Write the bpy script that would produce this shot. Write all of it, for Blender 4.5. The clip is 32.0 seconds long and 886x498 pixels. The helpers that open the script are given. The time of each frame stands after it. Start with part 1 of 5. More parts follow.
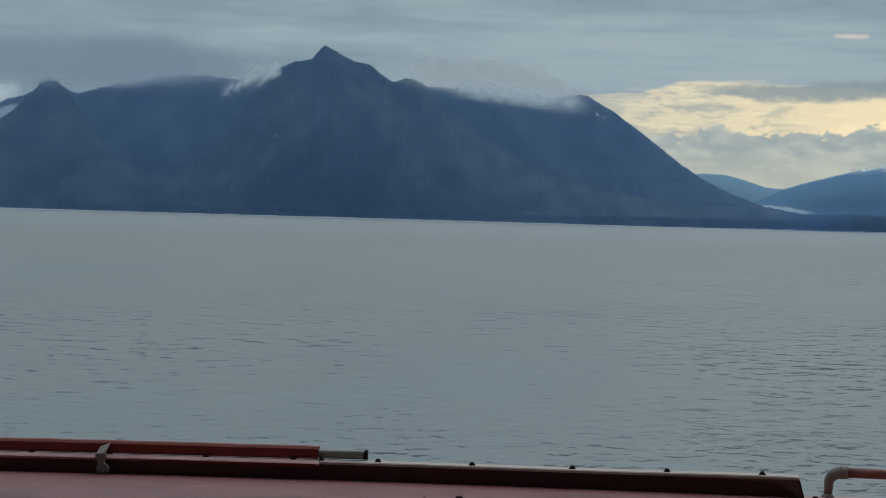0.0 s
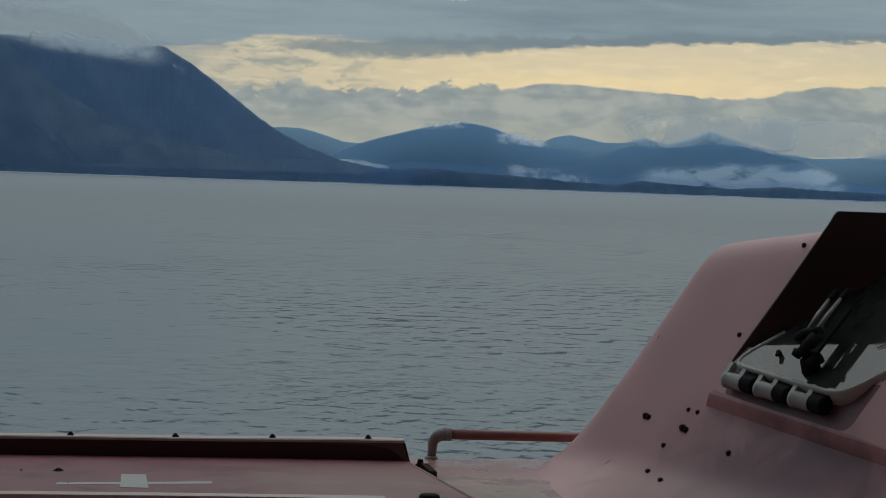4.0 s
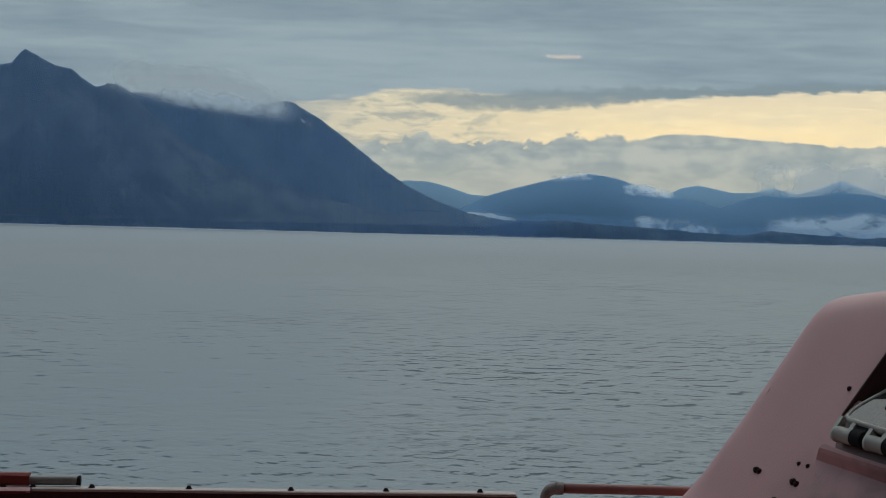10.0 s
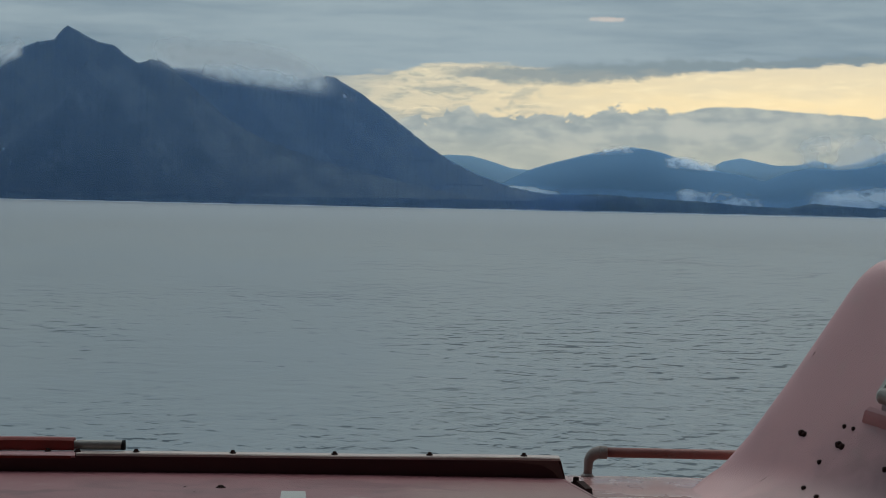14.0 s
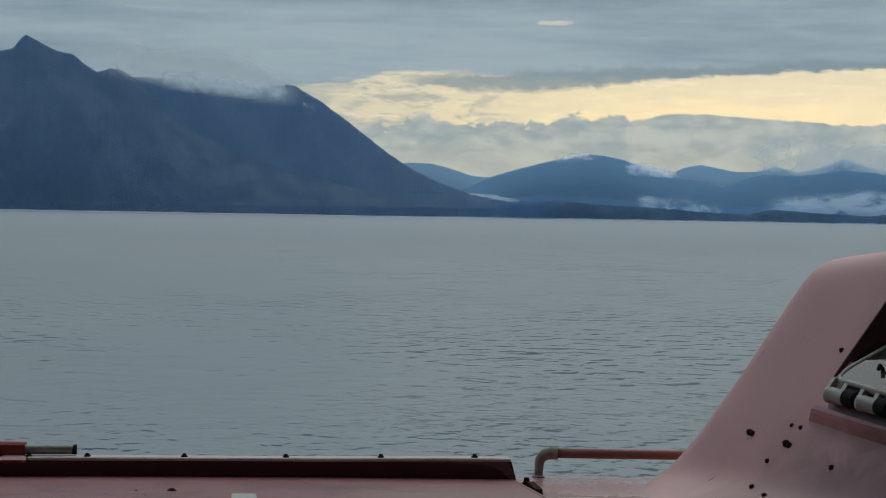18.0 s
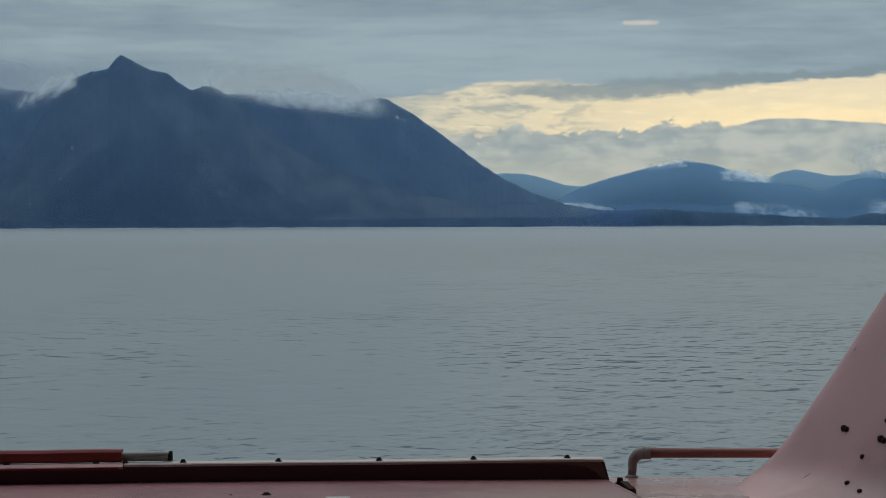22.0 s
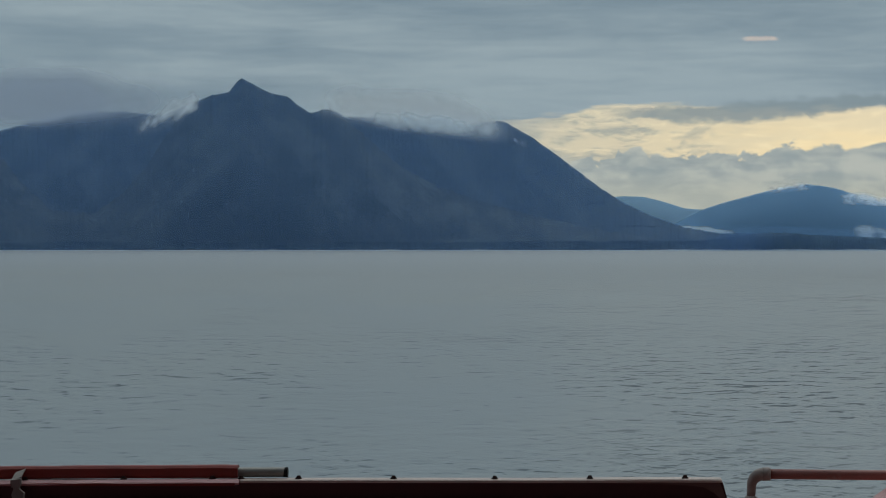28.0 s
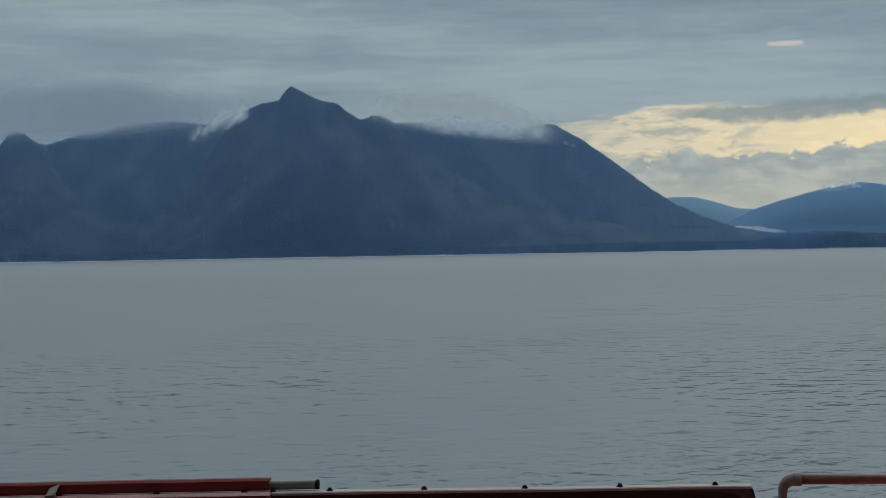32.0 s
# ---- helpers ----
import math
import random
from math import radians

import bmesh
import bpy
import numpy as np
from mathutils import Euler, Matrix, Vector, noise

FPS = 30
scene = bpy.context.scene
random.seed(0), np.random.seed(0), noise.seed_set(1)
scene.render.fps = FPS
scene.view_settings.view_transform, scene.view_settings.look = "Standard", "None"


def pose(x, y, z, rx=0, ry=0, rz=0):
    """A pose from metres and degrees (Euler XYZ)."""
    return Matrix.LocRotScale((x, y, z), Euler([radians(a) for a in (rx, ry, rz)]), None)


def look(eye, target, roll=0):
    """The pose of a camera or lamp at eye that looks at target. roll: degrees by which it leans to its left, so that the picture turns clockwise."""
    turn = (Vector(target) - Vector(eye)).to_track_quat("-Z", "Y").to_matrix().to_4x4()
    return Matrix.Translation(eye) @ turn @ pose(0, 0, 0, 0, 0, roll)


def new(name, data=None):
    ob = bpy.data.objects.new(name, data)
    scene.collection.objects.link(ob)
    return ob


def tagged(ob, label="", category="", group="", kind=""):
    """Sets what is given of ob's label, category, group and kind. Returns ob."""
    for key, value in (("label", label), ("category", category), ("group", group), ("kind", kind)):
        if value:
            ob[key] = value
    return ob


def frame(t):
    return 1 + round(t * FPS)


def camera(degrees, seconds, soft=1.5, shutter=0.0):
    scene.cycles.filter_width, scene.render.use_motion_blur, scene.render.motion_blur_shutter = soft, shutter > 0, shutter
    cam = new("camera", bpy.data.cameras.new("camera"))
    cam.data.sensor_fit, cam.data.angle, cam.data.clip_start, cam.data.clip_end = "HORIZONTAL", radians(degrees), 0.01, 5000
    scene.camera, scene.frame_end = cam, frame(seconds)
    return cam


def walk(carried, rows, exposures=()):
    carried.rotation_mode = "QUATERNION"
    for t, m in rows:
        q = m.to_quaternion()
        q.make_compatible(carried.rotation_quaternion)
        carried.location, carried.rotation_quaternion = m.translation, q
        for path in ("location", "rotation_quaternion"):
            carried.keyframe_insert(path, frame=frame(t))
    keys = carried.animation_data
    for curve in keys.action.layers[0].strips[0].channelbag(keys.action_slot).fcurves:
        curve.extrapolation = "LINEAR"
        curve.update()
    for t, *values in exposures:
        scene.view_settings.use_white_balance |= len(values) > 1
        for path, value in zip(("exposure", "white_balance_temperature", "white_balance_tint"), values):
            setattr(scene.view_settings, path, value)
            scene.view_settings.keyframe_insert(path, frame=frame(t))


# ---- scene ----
# The eye is about 15 m over the water; x runs along the ship, y away from it.
EYE = 15.0
PATH = [
    (0.0, 0.005, -0.051, 0.009, -5.78, -1.02, 1.65), (0.5, 0.001, -0.052, 0.016, -6.09, -0.96, 1.58),
    (1.0, 0.001, -0.063, 0.031, -6.41, -0.84, 1.50), (1.5, 0.006, -0.063, 0.032, -6.80, -0.59, 1.26),
    (2.0, 0.009, -0.054, 0.050, -7.05, -0.45, 0.89), (2.5, 0.029, -0.053, 0.048, -5.76, -0.96, 0.88),
    (3.0, -0.005, 0.003, -0.005, -1.79, -1.94, 1.43), (3.5, -0.045, 0.082, -0.005, 2.78, -2.35, 1.96),
    (4.0, -0.097, 0.113, 0.037, 6.52, -2.00, 2.04), (4.3, -0.108, 0.132, 0.050, 8.13, -1.74, 2.00),
    (4.5, -0.115, 0.144, 0.059, 8.86, -1.56, 1.98), (5.0, -0.108, 0.142, 0.055, 9.75, -1.51, 1.88),
    (5.5, -0.094, 0.138, 0.047, 9.45, -1.41, 1.67), (6.0, -0.079, 0.134, 0.039, 8.65, -1.30, 1.47),
    (6.5, -0.072, 0.132, 0.036, 7.82, -1.25, 1.37), (7.0, -0.063, 0.113, 0.037, 7.20, -1.26, 1.54),
    (7.5, -0.046, 0.092, 0.043, 6.41, -1.21, 1.56), (8.0, -0.037, 0.065, 0.048, 5.49, -1.03, 1.57),
    (8.5, -0.037, 0.032, 0.057, 4.60, -0.80, 1.59), (9.0, -0.036, 0.016, 0.059, 3.75, -0.68, 1.60),
    (9.5, -0.048, 0.012, 0.060, 3.15, -0.61, 1.60), (10.0, -0.042, 0.004, 0.056, 2.76, -0.59, 1.56),
    (10.5, -0.036, 0.001, 0.053, 2.41, -0.58, 1.54), (11.0, -0.037, -0.000, 0.051, 2.16, -0.52, 1.50),
    (11.5, -0.033, -0.008, 0.049, 2.04, -0.43, 1.46), (12.0, -0.029, -0.010, 0.048, 1.90, -0.45, 1.35),
    (12.5, -0.032, -0.015, 0.047, 1.64, -0.50, 1.17), (13.0, -0.030, -0.019, 0.049, 1.53, -0.63, 1.06),
    (13.5, -0.036, 0.001, 0.032, 1.51, -1.03, 1.20), (14.0, -0.042, 0.023, 0.016, 1.55, -1.37, 1.29),
    (14.5, -0.028, 0.021, 0.013, 1.71, -1.41, 1.29), (16.5, -0.018, -0.002, 0.004, 1.61, -1.28, 1.33),
    (17.0, -0.016, 0.000, 0.001, 1.68, -1.21, 1.24), (17.5, -0.011, -0.006, 0.002, 1.98, -1.11, 1.14),
    (18.0, -0.001, -0.014, -0.002, 2.68, -1.12, 1.00), (18.5, 0.031, -0.006, -0.005, 3.13, -1.37, 0.87),
    (19.0, 0.024, 0.011, -0.020, 2.96, -1.64, 0.75), (19.5, 0.018, 0.017, -0.026, 2.47, -1.91, 0.56),
    (20.0, 0.011, 0.019, -0.040, 1.94, -1.96, 0.36), (20.5, 0.013, 0.007, -0.035, 1.40, -1.69, 0.05),
    (21.0, 0.015, -0.019, -0.028, 0.79, -1.30, -0.18), (21.5, 0.018, -0.029, -0.028, 0.31, -1.01, -0.23),
    (22.0, 0.023, -0.033, -0.035, -0.09, -0.82, -0.17), (22.5, 0.026, -0.039, -0.037, -0.42, -0.74, -0.04),
    (23.0, 0.027, -0.042, -0.043, -0.72, -0.70, 0.14), (23.5, 0.027, -0.042, -0.044, -0.92, -0.68, 0.26),
    (24.0, 0.030, -0.038, -0.049, -1.04, -0.68, 0.29), (24.5, 0.033, -0.041, -0.050, -1.29, -0.55, 0.31),
    (25.0, 0.031, -0.053, -0.045, -1.93, -0.35, 0.19), (25.5, 0.020, -0.050, -0.052, -2.65, -0.40, 0.10),
    (26.0, 0.005, -0.016, -0.061, -3.25, -0.49, 0.08), (26.5, -0.005, 0.015, -0.062, -3.52, -0.25, 0.02),
    (28.5, 0.033, -0.008, -0.056, -3.52, -0.15, 0.01), (29.0, 0.031, -0.023, -0.063, -3.49, -0.25, 0.14),
    (29.5, 0.039, -0.024, -0.062, -3.39, -0.34, 0.12), (30.0, 0.052, -0.035, -0.052, -3.35, -0.60, -0.09),
    (30.5, 0.096, 0.005, -0.036, -3.88, -0.82, -0.42), (31.0, 0.099, 0.019, -0.053, -4.55, -0.55, -0.92),
    (31.5, 0.120, -0.025, -0.016, -4.82, -0.16, -1.16), (32.0, 0.125, -0.014, -0.033, -5.03, -0.01, -0.97),
]
cam = camera(25.39, 32.0, soft=0.8)
walk(cam, [(t, pose(x, y, EYE + z, 90 + pitch, 0, -yaw) @ pose(0, 0, 0, 0, 0, roll))
           for t, x, y, z, yaw, pitch, roll in PATH], exposures=[(0.0, 0.33), (2.4, 0.36), (2.9, 0.50), (3.2, 0.48), (3.4, 0.30), (3.7, -0.02), (4.1, -0.05), (4.6, 0.3), (6.5, 0.38), (8.0, 0.38), (9.0, 0.24), (13.0, 0.27), (20.0, 0.3), (26.0, 0.20), (29.0, 0.18), (32.0, 0.20)])


# ---------------------------------------------------------------- node helpers
class Nodes:
    """Short hand for node trees."""

    def __init__(self, tree, clear=True):
        self.t = tree
        if clear:
            tree.nodes.clear()

    def add(self, kind, **props):
        n = self.t.nodes.new(kind)
        for k, v in props.items():
            if k == "operation":
                n.operation = v
            elif k == "blend_type":
                n.blend_type = v
            elif k == "data_type":
                n.data_type = v
            elif k == "noise_dimensions":
                n.noise_dimensions = v
        return n

    def link(self, a, b):
        self.t.links.new(a, b)

    def put(self, sock, v):
        if isinstance(v, bpy.types.NodeSocket):
            self.t.links.new(v, sock)
        else:
            sock.default_value = v

    def m(self, op, a, b=0.0, c=0.0):
        n = self.add("ShaderNodeMath", operation=op)
        self.put(n.inputs[0], a)
        self.put(n.inputs[1], b)
        self.put(n.inputs[2], c)
        return n.outputs[0]

    def ramp(self, v, a, b, lo=0.0, hi=1.0):
        n = self.t.nodes.new("ShaderNodeMapRange")
        n.interpolation_type = "SMOOTHSTEP"
        for k, x in enumerate((v, a, b, lo, hi)):
            self.put(n.inputs[k], x)
        return n.outputs[0]

    def vec(self, x, y, z=0.0):
        n = self.add("ShaderNodeCombineXYZ")
        for k, v in enumerate((x, y, z)):
            self.put(n.inputs[k], v)
        return n.outputs[0]

    def noise(self, vec, scale=1.0, detail=3.0, rough=0.55, distort=0.0):
        n = self.add("ShaderNodeTexNoise")
        self.put(n.inputs["Vector"], vec)
        n.inputs["Scale"].default_value = scale
        n.inputs["Detail"].default_value = detail
        n.inputs["Roughness"].default_value = rough
        n.inputs["Distortion"].default_value = distort
        return n.outputs[0]

    def mix(self, f, a, b, blend="MIX"):
        n = self.add("ShaderNodeMix", data_type="RGBA", blend_type=blend)
        self.put(n.inputs[0], f)
        self.put(n.inputs[6], a)
        self.put(n.inputs[7], b)
        return n.outputs[2]

    def curve(self, v, points):
        """A piecewise smooth function through points."""
        n = self.t.nodes.new("ShaderNodeFloatCurve")
        lo, hi = points[0][0], points[-1][0]
        ys = [p[1] for p in points]
        y0, y1 = min(ys) - 1e-3, max(ys) + 1e-3
        c = n.mapping.curves[0]
        for k, (x, y) in enumerate(points):
            q = ((x - lo) / (hi - lo), (y - y0) / (y1 - y0))
            if k == 0:
                c.points[0].location = q
            elif k == len(points) - 1:
                c.points[len(c.points) - 1].location = q
            else:
                c.points.new(*q)
        n.mapping.update()
        self.put(n.inputs["Value"], self.m("DIVIDE", self.m("SUBTRACT", v, lo), hi - lo))
        return self.m("MULTIPLY_ADD", n.outputs[0], y1 - y0, y0)


def rgb(r, g, b):
    return (r, g, b, 1.0)


# ---------------------------------------------------------------- sky
def make_sky():
    w = bpy.data.worlds.new("sky")
    scene.world = w
    w.use_nodes = True
    n = Nodes(w.node_tree)
    out = n.add("ShaderNodeOutputWorld")
    bg = n.add("ShaderNodeBackground")
    n.link(bg.outputs[0], out.inputs[0])
    tc = n.add("ShaderNodeTexCoord")
    sep = n.add("ShaderNodeSeparateXYZ")
    n.link(tc.outputs["Generated"], sep.inputs[0])
    x, y, z = sep.outputs
    az = n.m("MULTIPLY", n.m("ARCTAN2", x, y), 57.29578)
    el = n.m("MULTIPLY", n.m("ARCSINE", z), 57.29578)
    # clear air seen through the gap, with a low sun behind it
    sky = n.t.nodes.new("ShaderNodeTexSky")
    sky.sky_type = "NISHITA"
    sky.sun_disc = False
    sky.sun_elevation, sky.sun_rotation = radians(9), radians(13)
    air = n.mix(1.0, sky.outputs[0], rgb(0.10, 0.10, 0.10), "MULTIPLY")
    # soft overcast deck, drawn out in long streaks near the horizon
    s1 = n.noise(n.vec(n.m("MULTIPLY", az, 0.07), n.m("MULTIPLY", el, 0.75), 1.3), 1.0, 4.0, 0.55, 0.4)
    s2 = n.noise(n.vec(n.m("MULTIPLY", az, 0.22), n.m("MULTIPLY", el, 2.4), 5.1), 1.0, 4.0, 0.6, 0.6)
    s3 = n.noise(n.vec(n.m("MULTIPLY", az, 0.55), n.m("MULTIPLY", el, 3.4), 8.7), 1.0, 6.0, 0.66, 0.8)
    tone = n.m("ADD", n.m("MULTIPLY", n.m("SUBTRACT", s1, 0.5), 1.1), n.m("ADD", n.m("MULTIPLY", n.m("SUBTRACT", s2, 0.5), 0.35), n.m("MULTIPLY", n.m("SUBTRACT", s3, 0.5), 0.30)))
    deck = n.mix(n.ramp(tone, -0.28, 0.28), rgb(0.188, 0.256, 0.308), rgb(0.308, 0.380, 0.418))
    # the deck is heavier over the mountain and lighter overhead
    heavy = n.m("MULTIPLY", n.ramp(az, -4.0, -17.0), n.ramp(el, 5.4, 3.6))
    deck = n.mix(n.m("MULTIPLY", heavy, 0.8), deck, rgb(0.155, 0.215, 0.270))
    # gap of bright air under the deck
    edge = n.noise(n.vec(n.m("MULTIPLY", az, 0.55), n.m("MULTIPLY", el, 2.6), 9.0), 1.0, 5.0, 0.62)
    edge = n.m("SUBTRACT", edge, 0.5)
    puff = n.noise(n.vec(n.m("MULTIPLY", az, 1.9), n.m("MULTIPLY", el, 2.4), 2.0), 1.0, 6.0, 0.66, 0.3)
    puff = n.m("SUBTRACT", puff, 0.5)
    top = n.curve(az, [(-6, 3.2), (-2, 3.5), (0, 3.70), (2.3, 4.08), (3.4, 4.02), (6.2, 3.86), (10.4, 4.02), (14, 4.2), (20, 4.35), (40, 4.6)])
    gap_top = n.ramp(n.m("ADD", n.m("SUBTRACT", el, top), n.m("MULTIPLY", edge, 0.8)), 0.10, -0.10)
    low = n.curve(az, [(-6, 2.3), (0, 2.42), (1.3, 2.46), (2.1, 2.70), (3.2, 2.47), (4.3, 2.68), (5.2, 2.60), (6.6, 2.84), (7.1, 2.66), (7.75, 2.90), (8.1, 2.68), (9.4, 2.9), (11.2, 2.82), (13.4, 2.68), (14.7, 2.62), (16.3, 2.88), (19, 3.06), (40, 3.0)])
    rough = n.m("MULTIPLY", n.ramp(az, 9.0, 6.5), 1.15)
    rough = n.m("ADD", rough, n.ramp(az, 11.5, 14.0, 0.16, 0.36))
    gap_low = n.ramp(n.m("ADD", n.m("SUBTRACT", el, low), n.m("MULTIPLY", puff, rough)), n.ramp(az, 7.0, 9.5, -0.075, -0.03), n.ramp(az, 7.0, 9.5, 0.085, 0.035))
    gap = n.m("MULTIPLY", n.m("MULTIPLY", gap_top, gap_low), n.m("MULTIPLY", n.ramp(az, -4.0, 0.5), n.ramp(az, 75.0, 45.0)))
    # dark bar of cloud lying across the gap
    bar_mid = n.curve(az, [(-6, 3.6), (1.8, 3.78), (4, 3.76), (6, 3.86), (10, 4.12), (14, 4.3), (40, 4.8)])
    bar = n.m("ABSOLUTE", n.m("ADD", n.m("SUBTRACT", el, bar_mid), n.m("MULTIPLY", edge, 0.45)))
    bar = n.m("ADD", bar, n.m("MULTIPLY", puff, 0.55))
    wide = n.curve(az, [(-6, 0.12), (1.5, 0.16), (3.5, 0.36), (6.5, 0.38), (9.5, 0.18), (14, 0.13), (40, 0.13)])
    bar = n.m("MULTIPLY", n.ramp(bar, wide, n.m("MULTIPLY", wide, 0.3)), n.m("MULTIPLY", n.ramp(az, 1.0, 2.6), n.ramp(az, 26.0, 16.0)))
    bits = n.noise(n.vec(n.m("MULTIPLY", az, 0.9), n.m("MULTIPLY", el, 2.6), 21.0), 1.0, 5.5, 0.64, 0.3)
    bits = n.m("MULTIPLY", n.ramp(bits, 0.45, 0.64), n.m("MULTIPLY", n.ramp(az, 6.0, 2.5), 0.80))
    glow = n.m("MULTIPLY", n.ramp(el, 4.3, 2.8), n.ramp(az, -1.0, 8.0))
    light = n.mix(glow, rgb(0.48, 0.47, 0.40), rgb(0.66, 0.575, 0.385))
    veil = n.noise(n.vec(n.m("MULTIPLY", az, 0.35), n.m("MULTIPLY", el, 2.2), 33.0), 1.0, 4.0, 0.55)
    light = n.mix(n.ramp(veil, 0.35, 0.70, 0.0, 0.75), light, rgb(0.52, 0.50, 0.40))
    wisps = n.noise(n.vec(n.m("MULTIPLY", az, 1.1), n.m("MULTIPLY", el, 5.0), 41.0), 1.0, 6.0, 0.66, 0.7)
    light = n.mix(n.ramp(wisps, 0.48, 0.72, 0.0, 0.45), light, rgb(0.80, 0.73, 0.52))
    light = n.mix(n.ramp(wisps, 0.46, 0.28, 0.0, 0.40), light, rgb(0.44, 0.45, 0.40))
    light = n.mix(0.04, light, air)
    # bank of heaped cloud under the gap
    heap = n.noise(n.vec(n.m("MULTIPLY", az, 0.62), n.m("MULTIPLY", el, 1.5), 14.0), 1.0, 4.5, 0.52, 0.1)
    lump = n.noise(n.vec(n.m("MULTIPLY", az, 1.5), n.m("MULTIPLY", el, 2.9), 27.0), 1.0, 5.0, 0.56, 0.2)
    heap = n.m("ADD", n.m("MULTIPLY", heap, 0.62), n.m("MULTIPLY", lump, 0.38))
    bank = n.mix(n.ramp(heap, 0.38, 0.62), rgb(0.290, 0.338, 0.346), rgb(0.45, 0.468, 0.432))
    bank = n.mix(n.m("MULTIPLY", n.ramp(el, 2.2, 1.3), 0.5), bank, rgb(0.46, 0.46, 0.385))
    bank_mask = n.m("MULTIPLY", n.ramp(el, 3.4, 3.0), n.m("MULTIPLY", n.ramp(az, -5.0, -1.0), n.ramp(az, 70.0, 40.0)))
    col = n.mix(bank_mask, deck, bank)
    col = n.mix(gap, col, light)
    col = n.mix(n.m("MULTIPLY", bar, 0.86), col, rgb(0.215, 0.272, 0.300))
    col = n.mix(n.m("MULTIPLY", bits, gap), col, rgb(0.33, 0.36, 0.34))
    # overcast is brightest overhead
    up = n.ramp(el, 7.0, 60.0, 1.0, 1.4)
    blue = n.ramp(el, 8.0, 60.0, 1.0, 1.12)
    col = n.mix(1.0, col, n.vec(up, n.m("MULTIPLY", up, n.m("POWER", blue, 0.5)), n.m("MULTIPLY", up, blue)), "MULTIPLY")
    n.link(col, bg.inputs[0])
    bg.inputs[1].default_value = 1.0


make_sky()
sun = new("sun", bpy.data.lights.new("sun", "SUN"))
sun.data.energy, sun.data.angle, sun.data.color = 0.9, radians(70), (1.0, 0.93, 0.82)
sun.matrix_world = look((0, 0, 60), (-math.sin(radians(13)) * 30, -math.cos(radians(13)) * 30, 60 - 45))


# ---------------------------------------------------------------- materials
def surface(name, base, rough=0.5, metal=0.0, vary=0.25, scale=6.0, fine=60.0, bump=0.15, depth=0.004, spots=None, ior=1.45):
    """Painted or plain surface: colour drifting at two scales, a fine relief, and worn spots."""
    mat = bpy.data.materials.new(name)
    mat.use_nodes = True
    n = Nodes(mat.node_tree)
    out = n.add("ShaderNodeOutputMaterial")
    bs = n.add("ShaderNodeBsdfPrincipled")
    n.link(bs.outputs[0], out.inputs[0])
    geo = n.add("ShaderNodeNewGeometry")
    pos = geo.outputs["Position"]
    big = n.noise(pos, scale, 4.0, 0.6)
    small = n.noise(pos, fine, 3.0, 0.6)
    k = n.m("ADD", n.m("MULTIPLY", n.m("SUBTRACT", big, 0.5), 2.0 * vary), n.m("MULTIPLY", n.m("SUBTRACT", small, 0.5), vary))
    k = n.m("ADD", k, 1.0)
    col = n.mix(1.0, rgb(*base), n.vec(k, k, k), "MULTIPLY")
    if spots:
        wear = n.ramp(n.noise(pos, scale * 2.3, 6.0, 0.7), 0.56, 0.72)
        col = n.mix(n.m("MULTIPLY", wear, spots[3]), col, rgb(*spots[:3]))
    n.link(col, bs.inputs["Base Color"])
    n.put(bs.inputs["Roughness"], n.m("ADD", n.m("MULTIPLY", big, 0.2), rough - 0.1))
    bs.inputs["Metallic"].default_value = metal
    bs.inputs["IOR"].default_value = ior
    bp = n.add("ShaderNodeBump")
    bp.inputs["Strength"].default_value = bump
    bp.inputs["Distance"].default_value = depth
    n.link(small, bp.inputs["Height"])
    n.link(bp.outputs[0], bs.inputs["Normal"])
    return mat


def deck_material():
    """Chalky deck: beige where feet have worn the red through, blotched with grey stains, pink along the far gunwale."""
    mat = surface("chalky_gelcoat", (0.345, 0.226, 0.166), 0.36, vary=0.16, scale=5.0, fine=120.0, bump=0.12, depth=0.001)
    t = mat.node_tree
    bs = [k for k in t.nodes if k.type == "BSDF_PRINCIPLED"][0]
    n = Nodes(t, False)
    pos = n.add("ShaderNodeNewGeometry").outputs["Position"]
    sep = n.add("ShaderNodeSeparateXYZ")
    n.link(pos, sep.inputs[0])
    old = bs.inputs["Base Color"].links[0].from_socket
    wob = n.m("MULTIPLY", n.m("SUBTRACT", n.noise(pos, 7.0, 4.0, 0.6), 0.5), 0.22)
    red = n.ramp(n.m("ADD", sep.outputs[1], wob), 6.92, 7.36)
    stain = n.m("MAXIMUM", n.ramp(n.noise(pos, 9.0, 6.0, 0.68, 0.5), 0.54, 0.72), n.ramp(n.noise(pos, 2.6, 4.0, 0.6, 0.4), 0.46, 0.68))
    col = n.mix(n.m("MULTIPLY", stain, 0.55), old, rgb(0.15, 0.115, 0.10))
    col = n.mix(n.m("MULTIPLY", red, 0.9), col, rgb(0.38, 0.195, 0.180))
    # pink again where the foot of the wheelhouse runs out
    toe = n.m("ADD", n.m("SUBTRACT", sep.outputs[0], 1.14), n.m("MULTIPLY", n.m("SUBTRACT", sep.outputs[1], 7.0), 0.05))
    toe = n.ramp(n.m("ADD", toe, n.m("MULTIPLY", wob, 0.9)), -0.16, 0.03)
    col = n.mix(n.m("MULTIPLY", toe, 0.95), col, rgb(0.44, 0.245, 0.240))
    n.link(col, bs.inputs["Base Color"])
    n.put(bs.inputs["Roughness"], n.m("ADD", n.ramp(n.noise(pos, 5.0, 4.0, 0.6), 0.35, 0.65, 0.20, 0.42), n.m("MULTIPLY", stain, 0.12)))
    return mat


